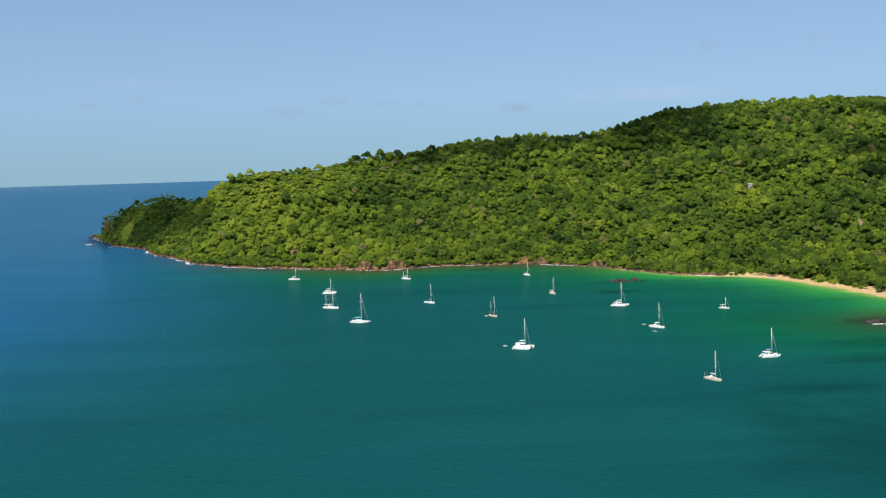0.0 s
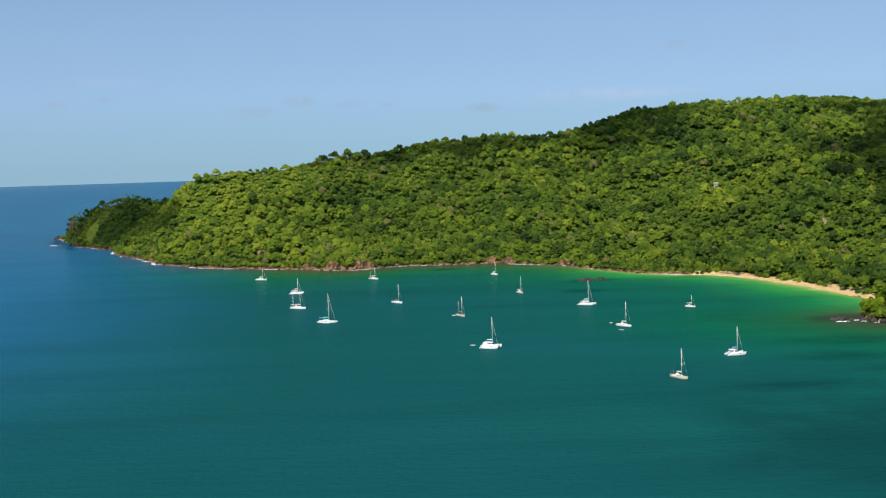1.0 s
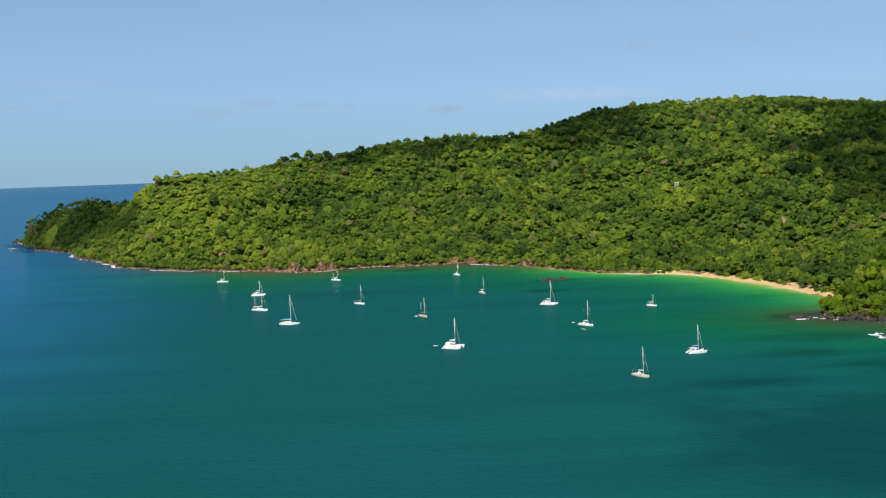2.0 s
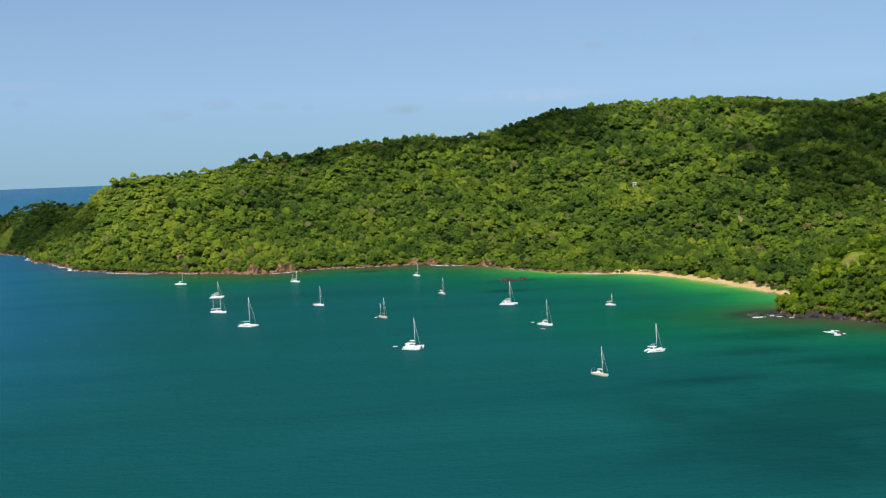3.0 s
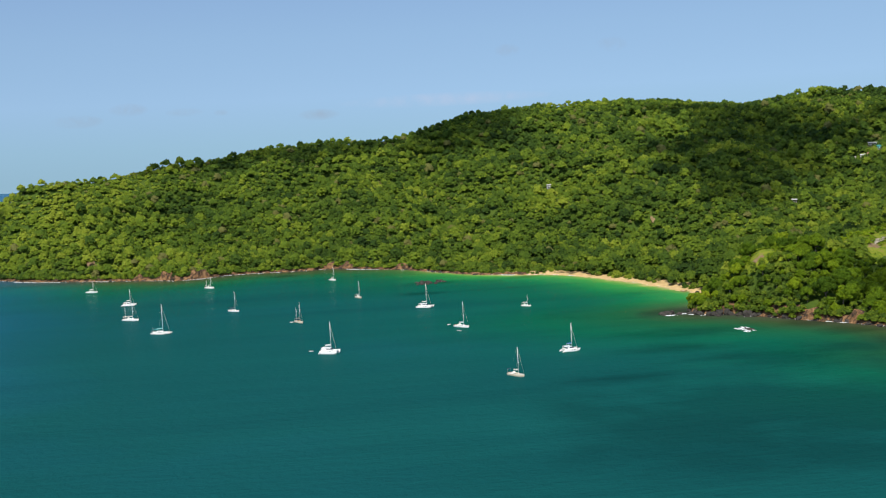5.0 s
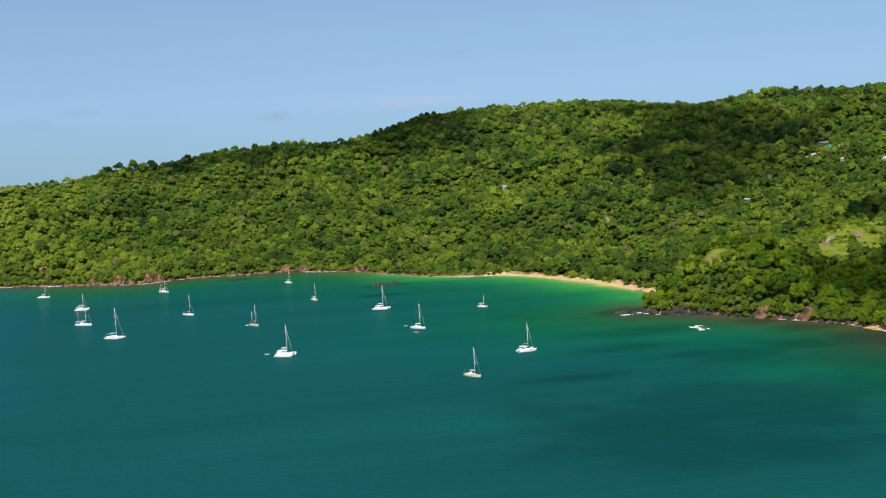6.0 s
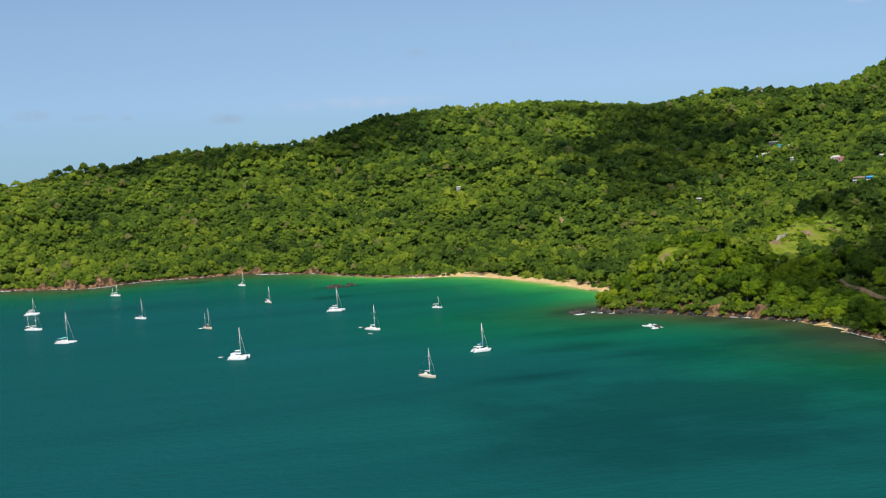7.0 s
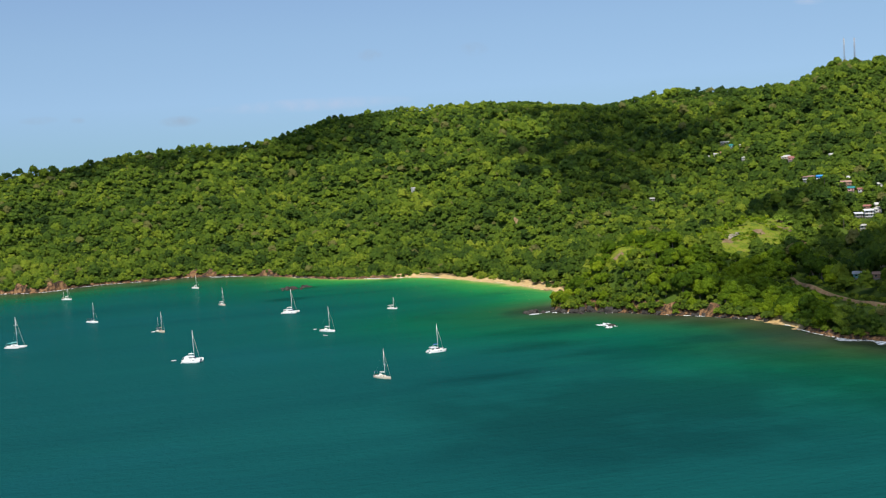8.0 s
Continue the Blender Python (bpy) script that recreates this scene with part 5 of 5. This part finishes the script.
def rig(boat, x, deck, high, L, B, mat=None, bow_x=None, bow_z=1.2, stern_x=None, boom=True, cover=None, thick=0.11, y=0.0, radar=False):
    mat = mat or m_alu
    mast = bar("mast", (x, y, deck), (x - 0.01 * high, y, high), thick, thick * 0.7, mat, boat, "", 8)
    spread = []
    for f in (0.42, 0.70):
        z = deck + (high - deck) * f
        spread.append(bar("spreader", (x - 0.01 * high * f, y - B * 0.24, z), (x - 0.01 * high * f, y + B * 0.24, z), 0.04, 0.04, mat, boat))
    top = (x - 0.01 * high, y, high - 0.15)
    if bow_x:
        bar("forestay", (bow_x, y, bow_z), (top[0], y, high * 0.95), 0.07 if B > 5.5 else 0.035, 0.045 if B > 5.5 else 0.025, m_cream if L > 10 else m_wire, boat, "headsail furled on the forestay")
    if stern_x:
        bar("backstay", (stern_x, y, bow_z), top, 0.005, 0.005, m_wire, boat)
    for s in (-1, 1):
        bar("shroud", (x - 0.2, y + s * B * 0.46, bow_z), top, 0.005, 0.005, m_wire, boat)
    if boom:
        bar("boom", (x - 0.1, y, deck + 1.35), (x - 0.36 * L, y, deck + 1.25), 0.08, 0.07, mat, boat)
        sail_cover(x - 0.34 * L, x - 0.15, deck + 1.55, 0.24, cover or m_cream, boat, y)
    if radar:
        bm = bmesh.new()
        bmesh.ops.create_cone(bm, cap_ends=True, segments=12, radius1=0.30, radius2=0.26, depth=0.26, matrix=Matrix.Translation((x + 0.35, y, deck + (high - deck) * 0.40)))
        part("radar", bm, m_gel, boat, "white radar dome on the mast")
    return mast


def rails(boat, L, B, fore, aft, shift=0.0):
    for u in (0.02, 0.25, 0.5, 0.75, 0.97):
        for s in (-1, 1):
            x, w = -L / 2 + L * u, B / 2 * half_beam(u) * 0.95
            z = aft + (fore - aft) * u**1.6
            bar("stanchion", (x, s * w + shift, z), (x, s * w + shift, z + 0.62), 0.018, 0.018, m_wire, boat, "", 5)


def monohull(x, y, heading, L, mast, label, hull_mat=None, cover=None, bimini=None, ketch=False, radar=False, arch=False, cabin_mat=None):
    boat = thing("sailing_boat", pose(x, y, 0, 0, 0, heading), label, "sailboat", "sailing boats at anchor")
    B, fore, aft = 0.24 * L + 0.4, 0.105 * L + 0.15, 0.08 * L + 0.1
    part("hull", loft_hull(L, B, fore, aft, 0.05 * L), hull_mat or m_gel, boat, "", True)
    part("deck", loft_deck(L, B, fore, aft), m_deck, boat, "pale non-slip deck")
    zt = aft + 0.30 * (fore - aft)
    cab = part("cabin", coachroof(-0.10 * L, 0.24 * L, B * 0.30, B * 0.20, zt, zt + 0.62), cabin_mat or m_gel, boat)
    for s in (-1, 1):
        for k in range(3):
            x0 = -0.05 * L + k * 0.075 * L
            w = B * (0.285 - 0.028 * k)
            slab("cabin_window", (x0, x0 + 0.05 * L, s * w - 0.03, s * w + 0.03, zt + 0.22, zt + 0.42), m_pane, cab)
    slab("cockpit", (-0.40 * L, -0.13 * L, -B * 0.22, B * 0.22, aft + 0.02, aft + 0.20), m_teak, boat, "teak cockpit well", 0.04)
    for s in (-1, 1):
        slab("coaming", (-0.40 * L, -0.12 * L, s * B * 0.27 - 0.12, s * B * 0.27 + 0.12, aft, aft + 0.34), m_gel, boat, "", 0.05)
    part("spray_hood", coachroof(-0.17 * L, -0.06 * L, B * 0.27, B * 0.22, zt + 0.3, zt + 1.25, 0.55, 0.05, 0.2), bimini or m_cream, boat, "canvas spray hood")
    if bimini:
        slab("bimini", (-0.42 * L, -0.20 * L, -B * 0.32, B * 0.32, aft + 1.95, aft + 2.05), bimini, boat, "canvas sun awning over the cockpit", 0.04)
        for bx in (-0.41 * L, -0.21 * L):
            for s in (-1, 1):
                bar("awning_pole", (bx, s * B * 0.31, aft + 0.1), (bx, s * B * 0.31, aft + 1.97), 0.02, 0.02, m_wire, boat, "", 5)
    if arch:
        for s in (-1, 1):
            bar("stern_arch", (-0.46 * L, s * B * 0.34, aft), (-0.45 * L, s * B * 0.30, aft + 2.2), 0.035, 0.035, m_wire, boat)
        slab("solar_panel", (-0.50 * L, -0.40 * L, -B * 0.34, B * 0.34, aft + 2.2, aft + 2.25), m_pane, boat)
    rig(boat, 0.155 * L, zt + 0.55, mast, L, B, None, 0.52 * L, fore, -0.49 * L, True, cover, 0.11, 0.0, radar)
    if ketch:
        rig(boat, -0.33 * L, aft + 0.1, mast * 0.72, L * 0.5, B * 0.8, None, None, aft, None, True, cover, 0.08)
    rails(boat, L, B, fore, aft)
    slab("rudder", (-0.50 * L, -0.46 * L, -0.04, 0.04, -0.9, aft * 0.6), m_gel, boat)
    slab("anchor_locker", (0.40 * L, 0.46 * L, -0.22, 0.22, fore - 0.12, fore + 0.10), m_cream, boat, "", 0.03)
    for k in (0.02, 0.16):
        slab("deck_hatch", (k * L + 0.06 * L, k * L + 0.10 * L, -0.28, 0.28, zt + 0.56, zt + 0.68), m_pane, cab, "dark deck hatch", 0.02)
    slab("helm_seat", (-0.46 * L, -0.41 * L, -B * 0.26, B * 0.26, aft, aft + 0.45), m_teak, boat, "", 0.04)
    return boat


def catamaran(x, y, heading, L, B, mast, label, cover=None, top=None, hulls=2, spar=None, up=0.0):
    boat = thing("catamaran" if hulls == 2 else "trimaran", pose(x, y, 0, 0, 0, heading), label, "sailboat", "sailing boats at anchor")
    hb = 0.135 * L if hulls == 2 else 0.085 * L
    off = B / 2 - hb / 2
    fore, aft = (1.75 + up, 1.1 + up) if hulls == 2 else (1.0, 0.8)
    for s in (-1, 1):
        hull = part("hull", loft_hull(L if hulls == 2 else L * 0.82, hb, fore, aft, 0.5, s * off), m_gel, boat, "", True)
        part("side_deck", loft_deck(L if hulls == 2 else L * 0.82, hb, fore, aft, s * off, 0.06), m_deck, boat)
        if hulls == 2:
            for k in range(3):
                x0 = -0.22 * L + k * 0.17 * L
                slab("hull_window", (x0, x0 + 0.09 * L, s * (off + hb * 0.475) - 0.03, s * (off + hb * 0.475) + 0.03, 0.85 + up, 1.08 + up), m_pane, hull)
            for k in range(3):
                slab("stern_step", (-L * 0.5 - 0.9 + k * 0.3, -L * 0.5 - 0.6 + k * 0.3, s * off - hb * 0.36, s * off + hb * 0.36, 0.0, 0.25 + k * 0.28), m_gel, boat, "", 0.03)
    if hulls == 3:
        mb = 0.13 * L
        part("main_hull", loft_hull(L, mb, 1.5, 1.2, 0.5, 0.0), m_gel, boat, "", True)
        part("side_deck", loft_deck(L, mb, 1.5, 1.2, 0.0), m_deck, boat)
        for bx in (-0.18 * L, 0.16 * L):
            slab("cross_beam", (bx - 0.35, bx + 0.35, -off, off, 0.85, 1.15), m_gel, boat, "", 0.1)
        slab("wing_deck", (-0.18 * L, 0.10 * L, -B * 0.34, B * 0.34, 1.0, 1.12), m_deck, boat, "", 0.03)
        part("cabin", coachroof(-0.22 * L, 0.12 * L, mb * 0.62, mb * 0.5, 1.2, 2.0), m_gel, boat)
        for s in (-1, 1):
            slab("cabin_window", (-0.14 * L, 0.04 * L, s * mb * 0.55 - 0.04, s * mb * 0.55 + 0.04, 1.5, 1.75), m_pane, boat)
        zc = 2.0
    else:
        slab("bridge_deck", (-0.42 * L, 0.20 * L, -off, off, 0.75, 1.5 + up), m_gel, boat, "", 0.12)
        cab = part("cabin", coachroof(-0.20 * L, 0.20 * L, B * 0.36, B * 0.27, 1.5 + up, 2.75 + up, 1.5, 0.15, 0.3), m_gel, boat)
        part("windscreen", coachroof(-0.12 * L, 0.185 * L, B * 0.345, B * 0.262, 1.92 + up, 2.42 + up, 0.62, 0.1, 0.12), m_pane, cab, "dark tinted saloon windows")
        slab("hard_top", (-0.40 * L, 0.02 * L, -B * 0.35, B * 0.35, 2.80 + up, 2.95 + up), top or m_gel, boat, "roof over the cockpit", 0.05)
        for bx in (-0.39 * L, -0.19 * L):
            for s in (-1, 1):
                bar("roof_post", (bx, s * B * 0.33, 1.5 + up), (bx, s * B * 0.33, 2.85 + up), 0.05, 0.05, m_gel, boat)
        if up:
            for s in (-1, 1):
                slab("side_screen", (-0.36 * L, -0.19 * L, s * B * 0.34 - 0.03, s * B * 0.34 + 0.03, 1.5 + up, 2.80 + up), m_gel, boat, "white canvas screen beside the cockpit", 0.02)
        slab("cockpit_seat", (-0.40 * L, -0.33 * L, -B * 0.30, B * 0.30, 1.5 + up, 1.95 + up), m_cream, boat, "", 0.06)
        slab("trampoline", (0.20 * L, 0.43 * L, -off + hb * 0.4, off - hb * 0.4, 1.22 + up, 1.25 + up), m_cream, boat, "net between the bows")
        bar("crossbeam", (0.43 * L, -off, 1.35 + up), (0.43 * L, off, 1.35 + up), 0.12, 0.12, m_alu, boat)
        zc = 2.75 + up
    rig(boat, 0.11 * L, zc, mast, L, B, spar or m_alu, 0.43 * L if hulls == 2 else 0.52 * L, 1.5, None, True, cover, 0.15)
    if hulls == 3:
        bar("flag_staff", (-0.48 * L, 0, 1.2), (-0.53 * L, 0, 4.2), 0.03, 0.03, m_alu, boat)
        slab("awning", (-0.40 * L, -0.14 * L, -mb * 0.7, mb * 0.7, 3.0, 3.06), m_teal, boat, "turquoise sun awning", 0.02)
    for s in (-1, 1):
        bar("davit", (-0.42 * L, s * B * 0.2, 1.5 + up), (-0.53 * L, s * B * 0.2, 2.0 + up), 0.05, 0.04, m_wire, boat)
    return boat


def dinghy(x, y, heading, L, label, mat=None, engine=True):
    boat = thing("dinghy", pose(x, y, 0, 0, 0, heading), label, "dinghy", "small boats beside the yachts")
    w, r = L * 0.24, L * 0.07
    bm = bmesh.new()
    tube(bm, [(-L / 2, -w, r), (L * 0.15, -w, r), (L * 0.38, -w * 0.6, r * 1.3), (L * 0.48, 0, r * 1.6), (L * 0.38, w * 0.6, r * 1.3), (L * 0.15, w, r), (-L / 2, w, r)], [r * 0.8, r, r, r, r, r, r * 0.8], 8)
    part("tube", bm, mat or m_rubber, boat, "", True)
    slab("floor", (-L * 0.46, L * 0.36, -w * 0.85, w * 0.85, r * 0.3, r * 0.7), m_deck, boat)
    slab("transom", (-L * 0.48, -L * 0.45, -w, w, r * 0.2, r * 2.2), m_teak, boat)
    slab("thwart", (-L * 0.1, L * 0.02, -w, w, r * 1.4, r * 1.7), m_deck, boat)
    if engine:
        slab("outboard_motor", (-L * 0.58, -L * 0.48, -0.14, 0.14, -0.3, r * 4.0), m_black, boat, "black outboard motor", 0.05)
    return boat


def kayak(x, y, heading):
    boat = thing("kayak", pose(x, y, 0, 0, 0, heading), "slim pale kayak drifting beside a white sloop", "kayak", "small boats beside the yachts")
    part("hull", loft_hull(4.2, 0.75, 0.32, 0.28, 0.12), m_rubber, boat, "", True)
    part("deck", loft_deck(4.2, 0.75, 0.32, 0.28), m_deck, boat)
    slab("seat", (-0.5, 0.3, -0.2, 0.2, 0.26, 0.46), m_black, boat, "", 0.03)
    return boat


WHITE_SLOOP = "white sailing sloop at anchor with bare mast and furled sails"
monohull(-151, 1215, -21, 12.0, 11.5, WHITE_SLOOP, cover=m_cream)
catamaran(-102, 1069, -10, 10.8, 5.9, 14.0, "white cruising catamaran at anchor beside a two-masted yacht", cover=m_cream)
monohull(-90, 951, -34, 14.6, 15.6, "white two-masted ketch at anchor with several stays", cover=m_cream, ketch=True, radar=True, bimini=m_cream)
catamaran(-61, 860, -36, 14.4, 9.2, 20.8, "white trimaran at anchor with a turquoise boom cover", cover=m_teal, hulls=3, spar=m_white_spar)
monohull(-37, 1184, -46, 12.0, 11.0, "white two-masted yacht anchored close to the rocky shore", ketch=True, cover=m_cream)
monohull(-12, 968, -50, 12.0, 16.0, "white sloop at anchor with a navy canvas awning", bimini=m_navy, cover=m_navy, arch=True, radar=True)
monohull(35, 868, -67, 12.0, 14.8, "cream-hulled ketch at anchor with varnished cabin and dark awning", hull_mat=m_ivory, cabin_mat=m_tan, ketch=True, cover=m_tan, bimini=m_navy)
catamaran(46, 711, -30, 11.0, 6.3, 18.6, "large white catamaran at anchor with a white cockpit roof", cover=m_gel, up=0.75)
monohull(82, 1187, -62, 11.0, 13.4, "small white sloop anchored off the rocks", cover=m_cream)
monohull(91, 1009, -71, 11.0, 14.3, "cream sloop at anchor with a tan awning", hull_mat=m_ivory, cover=m_cream, bimini=m_cream)
catamaran(133, 911, -33, 11.8, 6.6, 18.4, "white catamaran at anchor near the reef", cover=m_cream)
monohull(138.6, 785, -55, 12.8, 17.0, "long white sloop at anchor with a tender astern", cover=m_gel, radar=True)
monohull(203.6, 875, -48, 8.4, 8.8, "small white sailing boat anchored off the beach", cover=m_cream, bimini=m_cream)
monohull(131.6, 591, -62, 11.8, 15.0, "cream sloop at anchor with a wooden cockpit and radar", hull_mat=m_ivory, cabin_mat=m_ivory, cover=m_cream, radar=True, arch=True)
catamaran(177.5, 656, 6, 9.4, 5.9, 15.8, "white catamaran at anchor with a blue awning", cover=m_blue)
dinghy(36, 724, -15, 2.9, "white inflatable dinghy floating astern of a catamaran")
dinghy(133, 802, 5, 2.6, "pale inflatable dinghy lying near a white sloop")
kayak(134, 768, -62)
dinghy(30, 873, -30, 2.6, "small white dinghy tied astern of the tan ketch", m_gel)
dinghy(337, 902, 20, 5.5, "small open wooden boat drawn up by the beach", m_tan, False)


def buoy(x, y, mat):
    b = thing("mooring_buoy", pose(x, y, 0), "small round mooring buoy floating on open water", "buoy", "mooring buoys")
    bm = bmesh.new()
    bmesh.ops.create_uvsphere(bm, u_segments=12, v_segments=8, radius=0.18, matrix=Matrix.Translation((0, 0, 0.1)))
    part("float", bm, mat, b, "", True)
    bm = bmesh.new()
    tube(bm, [(0, 0, 0.3), (0, 0, 0.5)], [0.03, 0.03])
    part("ring", bm, m_wire, b)


m_orange = plain("orange_plastic", (0.55, 0.16, 0.05), 0.5)
buoy(-195, 833, m_orange)
buoy(-153, 756, m_gel)

# ---- houses on the hill ----
WALLS = {"cream": (0.50, 0.44, 0.34), "white": (0.47, 0.46, 0.44), "pink": (0.55, 0.30, 0.28), "grey": (0.36, 0.36, 0.35), "teal": (0.20, 0.46, 0.42), "concrete": (0.33, 0.30, 0.27), "blue": (0.05, 0.30, 0.72), "brown": (0.30, 0.19, 0.13)}
ROOFS = {"pale_roof": (0.50, 0.48, 0.44), "white_roof": (0.64, 0.64, 0.63), "red_roof": (0.30, 0.125, 0.09), "rust_roof": (0.34, 0.20, 0.14), "teal_roof": (0.03, 0.22, 0.20), "blue_roof": (0.04, 0.34, 0.85)}
m_walls = {k: plain(k + "_wall", c, 0.85, 0, 0.7, 0.18) for k, c in WALLS.items()}
m_roofs = {k: plain(k + "_sheet", c, 0.5, 0, 0.8, 0.18) for k, c in ROOFS.items()}
m_house_pane = plain("dark_house_window", (0.03, 0.035, 0.04), 0.2)
m_frame = plain("window_frame_paint", (0.70, 0.68, 0.63), 0.6)
m_door = plain("painted_door", (0.16, 0.10, 0.07), 0.6)


def house(a, r, w, d, storeys, wall, roof, shape):
    x, y = bearing(a, r)
    w, d = w * 0.9, d * 0.9
    z = float(ground(np.array([x]), np.array([y]))[0])
    h = 2.7 * storeys
    low = float(ground(np.array([x]), np.array([y - d * 0.6]))[0])
    base = z + 0.5
    h_ = thing("house", pose(x, y, base, 0, 0, -a + (hash_turn(a) - 0.5) * 50), f"{'two-storey' if storeys > 1 else 'small one-storey'} {wall} house with a {roof.replace('_', ' ')} among the trees", "house", "houses on the hillside")
    slab("wall", (-w / 2, w / 2, -d / 2, d / 2, 0, h), m_walls[wall], h_)
    for px in (-w / 2 + 0.3, 0, w / 2 - 0.3):
        slab("pillar", (px - 0.15, px + 0.15, -d / 2 + 0.1, -d / 2 + 0.4, low - base - 1.5, 0.0), m_walls["concrete"], h_)
    slab("plinth", (-w / 2 + 0.2, w / 2 - 0.2, -d / 2 + 1.2, d / 2 - 0.1, -4.5, -0.004), m_walls["concrete"], h_)
    n = max(2, int(w / 3))
    for s in range(storeys):
        for k in range(n):
            cx = -w / 2 + w * (k + 0.5) / n
            if k == n // 2 and s == storeys - 1:
                slab("door", (cx - 0.45, cx + 0.45, -d / 2 - 0.05, -d / 2 + 0.02, s * 2.7 + 0.05, s * 2.7 + 2.05), m_door, h_)
                continue
            win = slab("window", (cx - 0.6, cx + 0.6, -d / 2 - 0.04, -d / 2 + 0.02, s * 2.7 + 1.0, s * 2.7 + 2.1), m_house_pane, h_)
            slab("sill", (cx - 0.7, cx + 0.7, -d / 2 - 0.14, -d / 2 + 0.02, s * 2.7 + 0.9, s * 2.7 + 1.0), m_frame, win)
        if s == 1:
            slab("balcony", (-w / 2, w / 2, -d / 2 - 1.3, -d / 2 - 0.003, 2.55, 2.7), m_walls["concrete"], h_)
            slab("balustrade", (-w / 2, w / 2, -d / 2 - 1.3, -d / 2 - 1.2, 2.7, 3.5), m_frame, h_)
    bm = bmesh.new()
    o, t = 0.6, 0.14
    if shape == "shed":
        p = [(-w / 2 - o, -d / 2 - 1.4, h - 0.05), (w / 2 + o, -d / 2 - 1.4, h - 0.05), (w / 2 + o, d / 2 + o, h + 1.0), (-w / 2 - o, d / 2 + o, h + 1.0)]
        lo, hi = [bm.verts.new(q) for q in p], [bm.verts.new((q[0], q[1], q[2] + t)) for q in p]
        bm.faces.new(lo[::-1])
        bm.faces.new(hi)
        for k in range(4):
            bm.faces.new((lo[k], lo[(k + 1) % 4], hi[(k + 1) % 4], hi[k]))
    else:
        inset = d * 0.45 if shape == "hip" else 0.0
        e = [bm.verts.new(q) for q in ((-w / 2 - o, -d / 2 - o, h - 0.1), (w / 2 + o, -d / 2 - o, h - 0.1), (w / 2 + o, d / 2 + o, h - 0.1), (-w / 2 - o, d / 2 + o, h - 0.1))]
        q = [bm.verts.new((-w / 2 - o + inset, 0, h + d * 0.30)), bm.verts.new((w / 2 + o - inset, 0, h + d * 0.30))]
        for f in ((e[0], e[1], q[1], q[0]), (e[2], e[3], q[0], q[1]), (e[1], e[2], q[1]), (e[3], e[0], q[0]), (e[3], e[2], e[1], e[0])):
            bm.faces.new(f)
    bmesh.ops.recalc_face_normals(bm, faces=bm.faces)
    part("roof", bm, m_roofs[roof], h_)
    return h_


def hash_turn(a):
    return (math.sin(a * 91.7) * 43758.5) % 1.0


for row in HOUSES:
    house(*row)

# ---- radio masts on the summit ----
m_mast = plain("galvanised_lattice", (0.34, 0.32, 0.32), 0.5, 0.4)


def radio_mast(a, r, high):
    x, y = bearing(a, r)
    z = float(ground(np.array([x]), np.array([y]))[0])
    tower = thing("radio_mast", pose(x, y, z - 0.5), "slender grey lattice radio mast on the hilltop", "radio mast", "radio masts on the summit")
    w0, w1 = 1.3, 0.55
    legs = [(-1, -1), (1, -1), (1, 1), (-1, 1)]
    for sx, sy in legs:
        bar("leg", (sx * w0, sy * w0, 0), (sx * w1, sy * w1, high), 0.16, 0.12, m_mast, tower, "", 5)
    n = 11
    for k in range(n):
        z0, z1 = high * k / n, high * (k + 1) / n
        a0, a1 = w0 + (w1 - w0) * k / n, w0 + (w1 - w0) * (k + 1) / n
        for j in range(4):
            p, q = legs[j], legs[(j + 1) % 4]
            bar("brace", (p[0] * a0, p[1] * a0, z0), (q[0] * a1, q[1] * a1, z1), 0.07, 0.07, m_mast, tower, "", 4)
    for k, zz in enumerate((0.78, 0.88, 0.95)):
        slab("antenna", (-0.9, -0.6, -1.1, -0.8, high * zz - 1.0, high * zz + 1.0), m_frame, tower)
        slab("antenna", (0.6, 0.9, -1.1, -0.8, high * zz - 1.0, high * zz + 1.0), m_frame, tower)
    bar("aerial", (0, 0, high), (0, 0, high + 3.0), 0.06, 0.04, m_mast, tower)


radio_mast(34.24, 1945, 40.0)
radio_mast(34.68, 1948, 40.0)
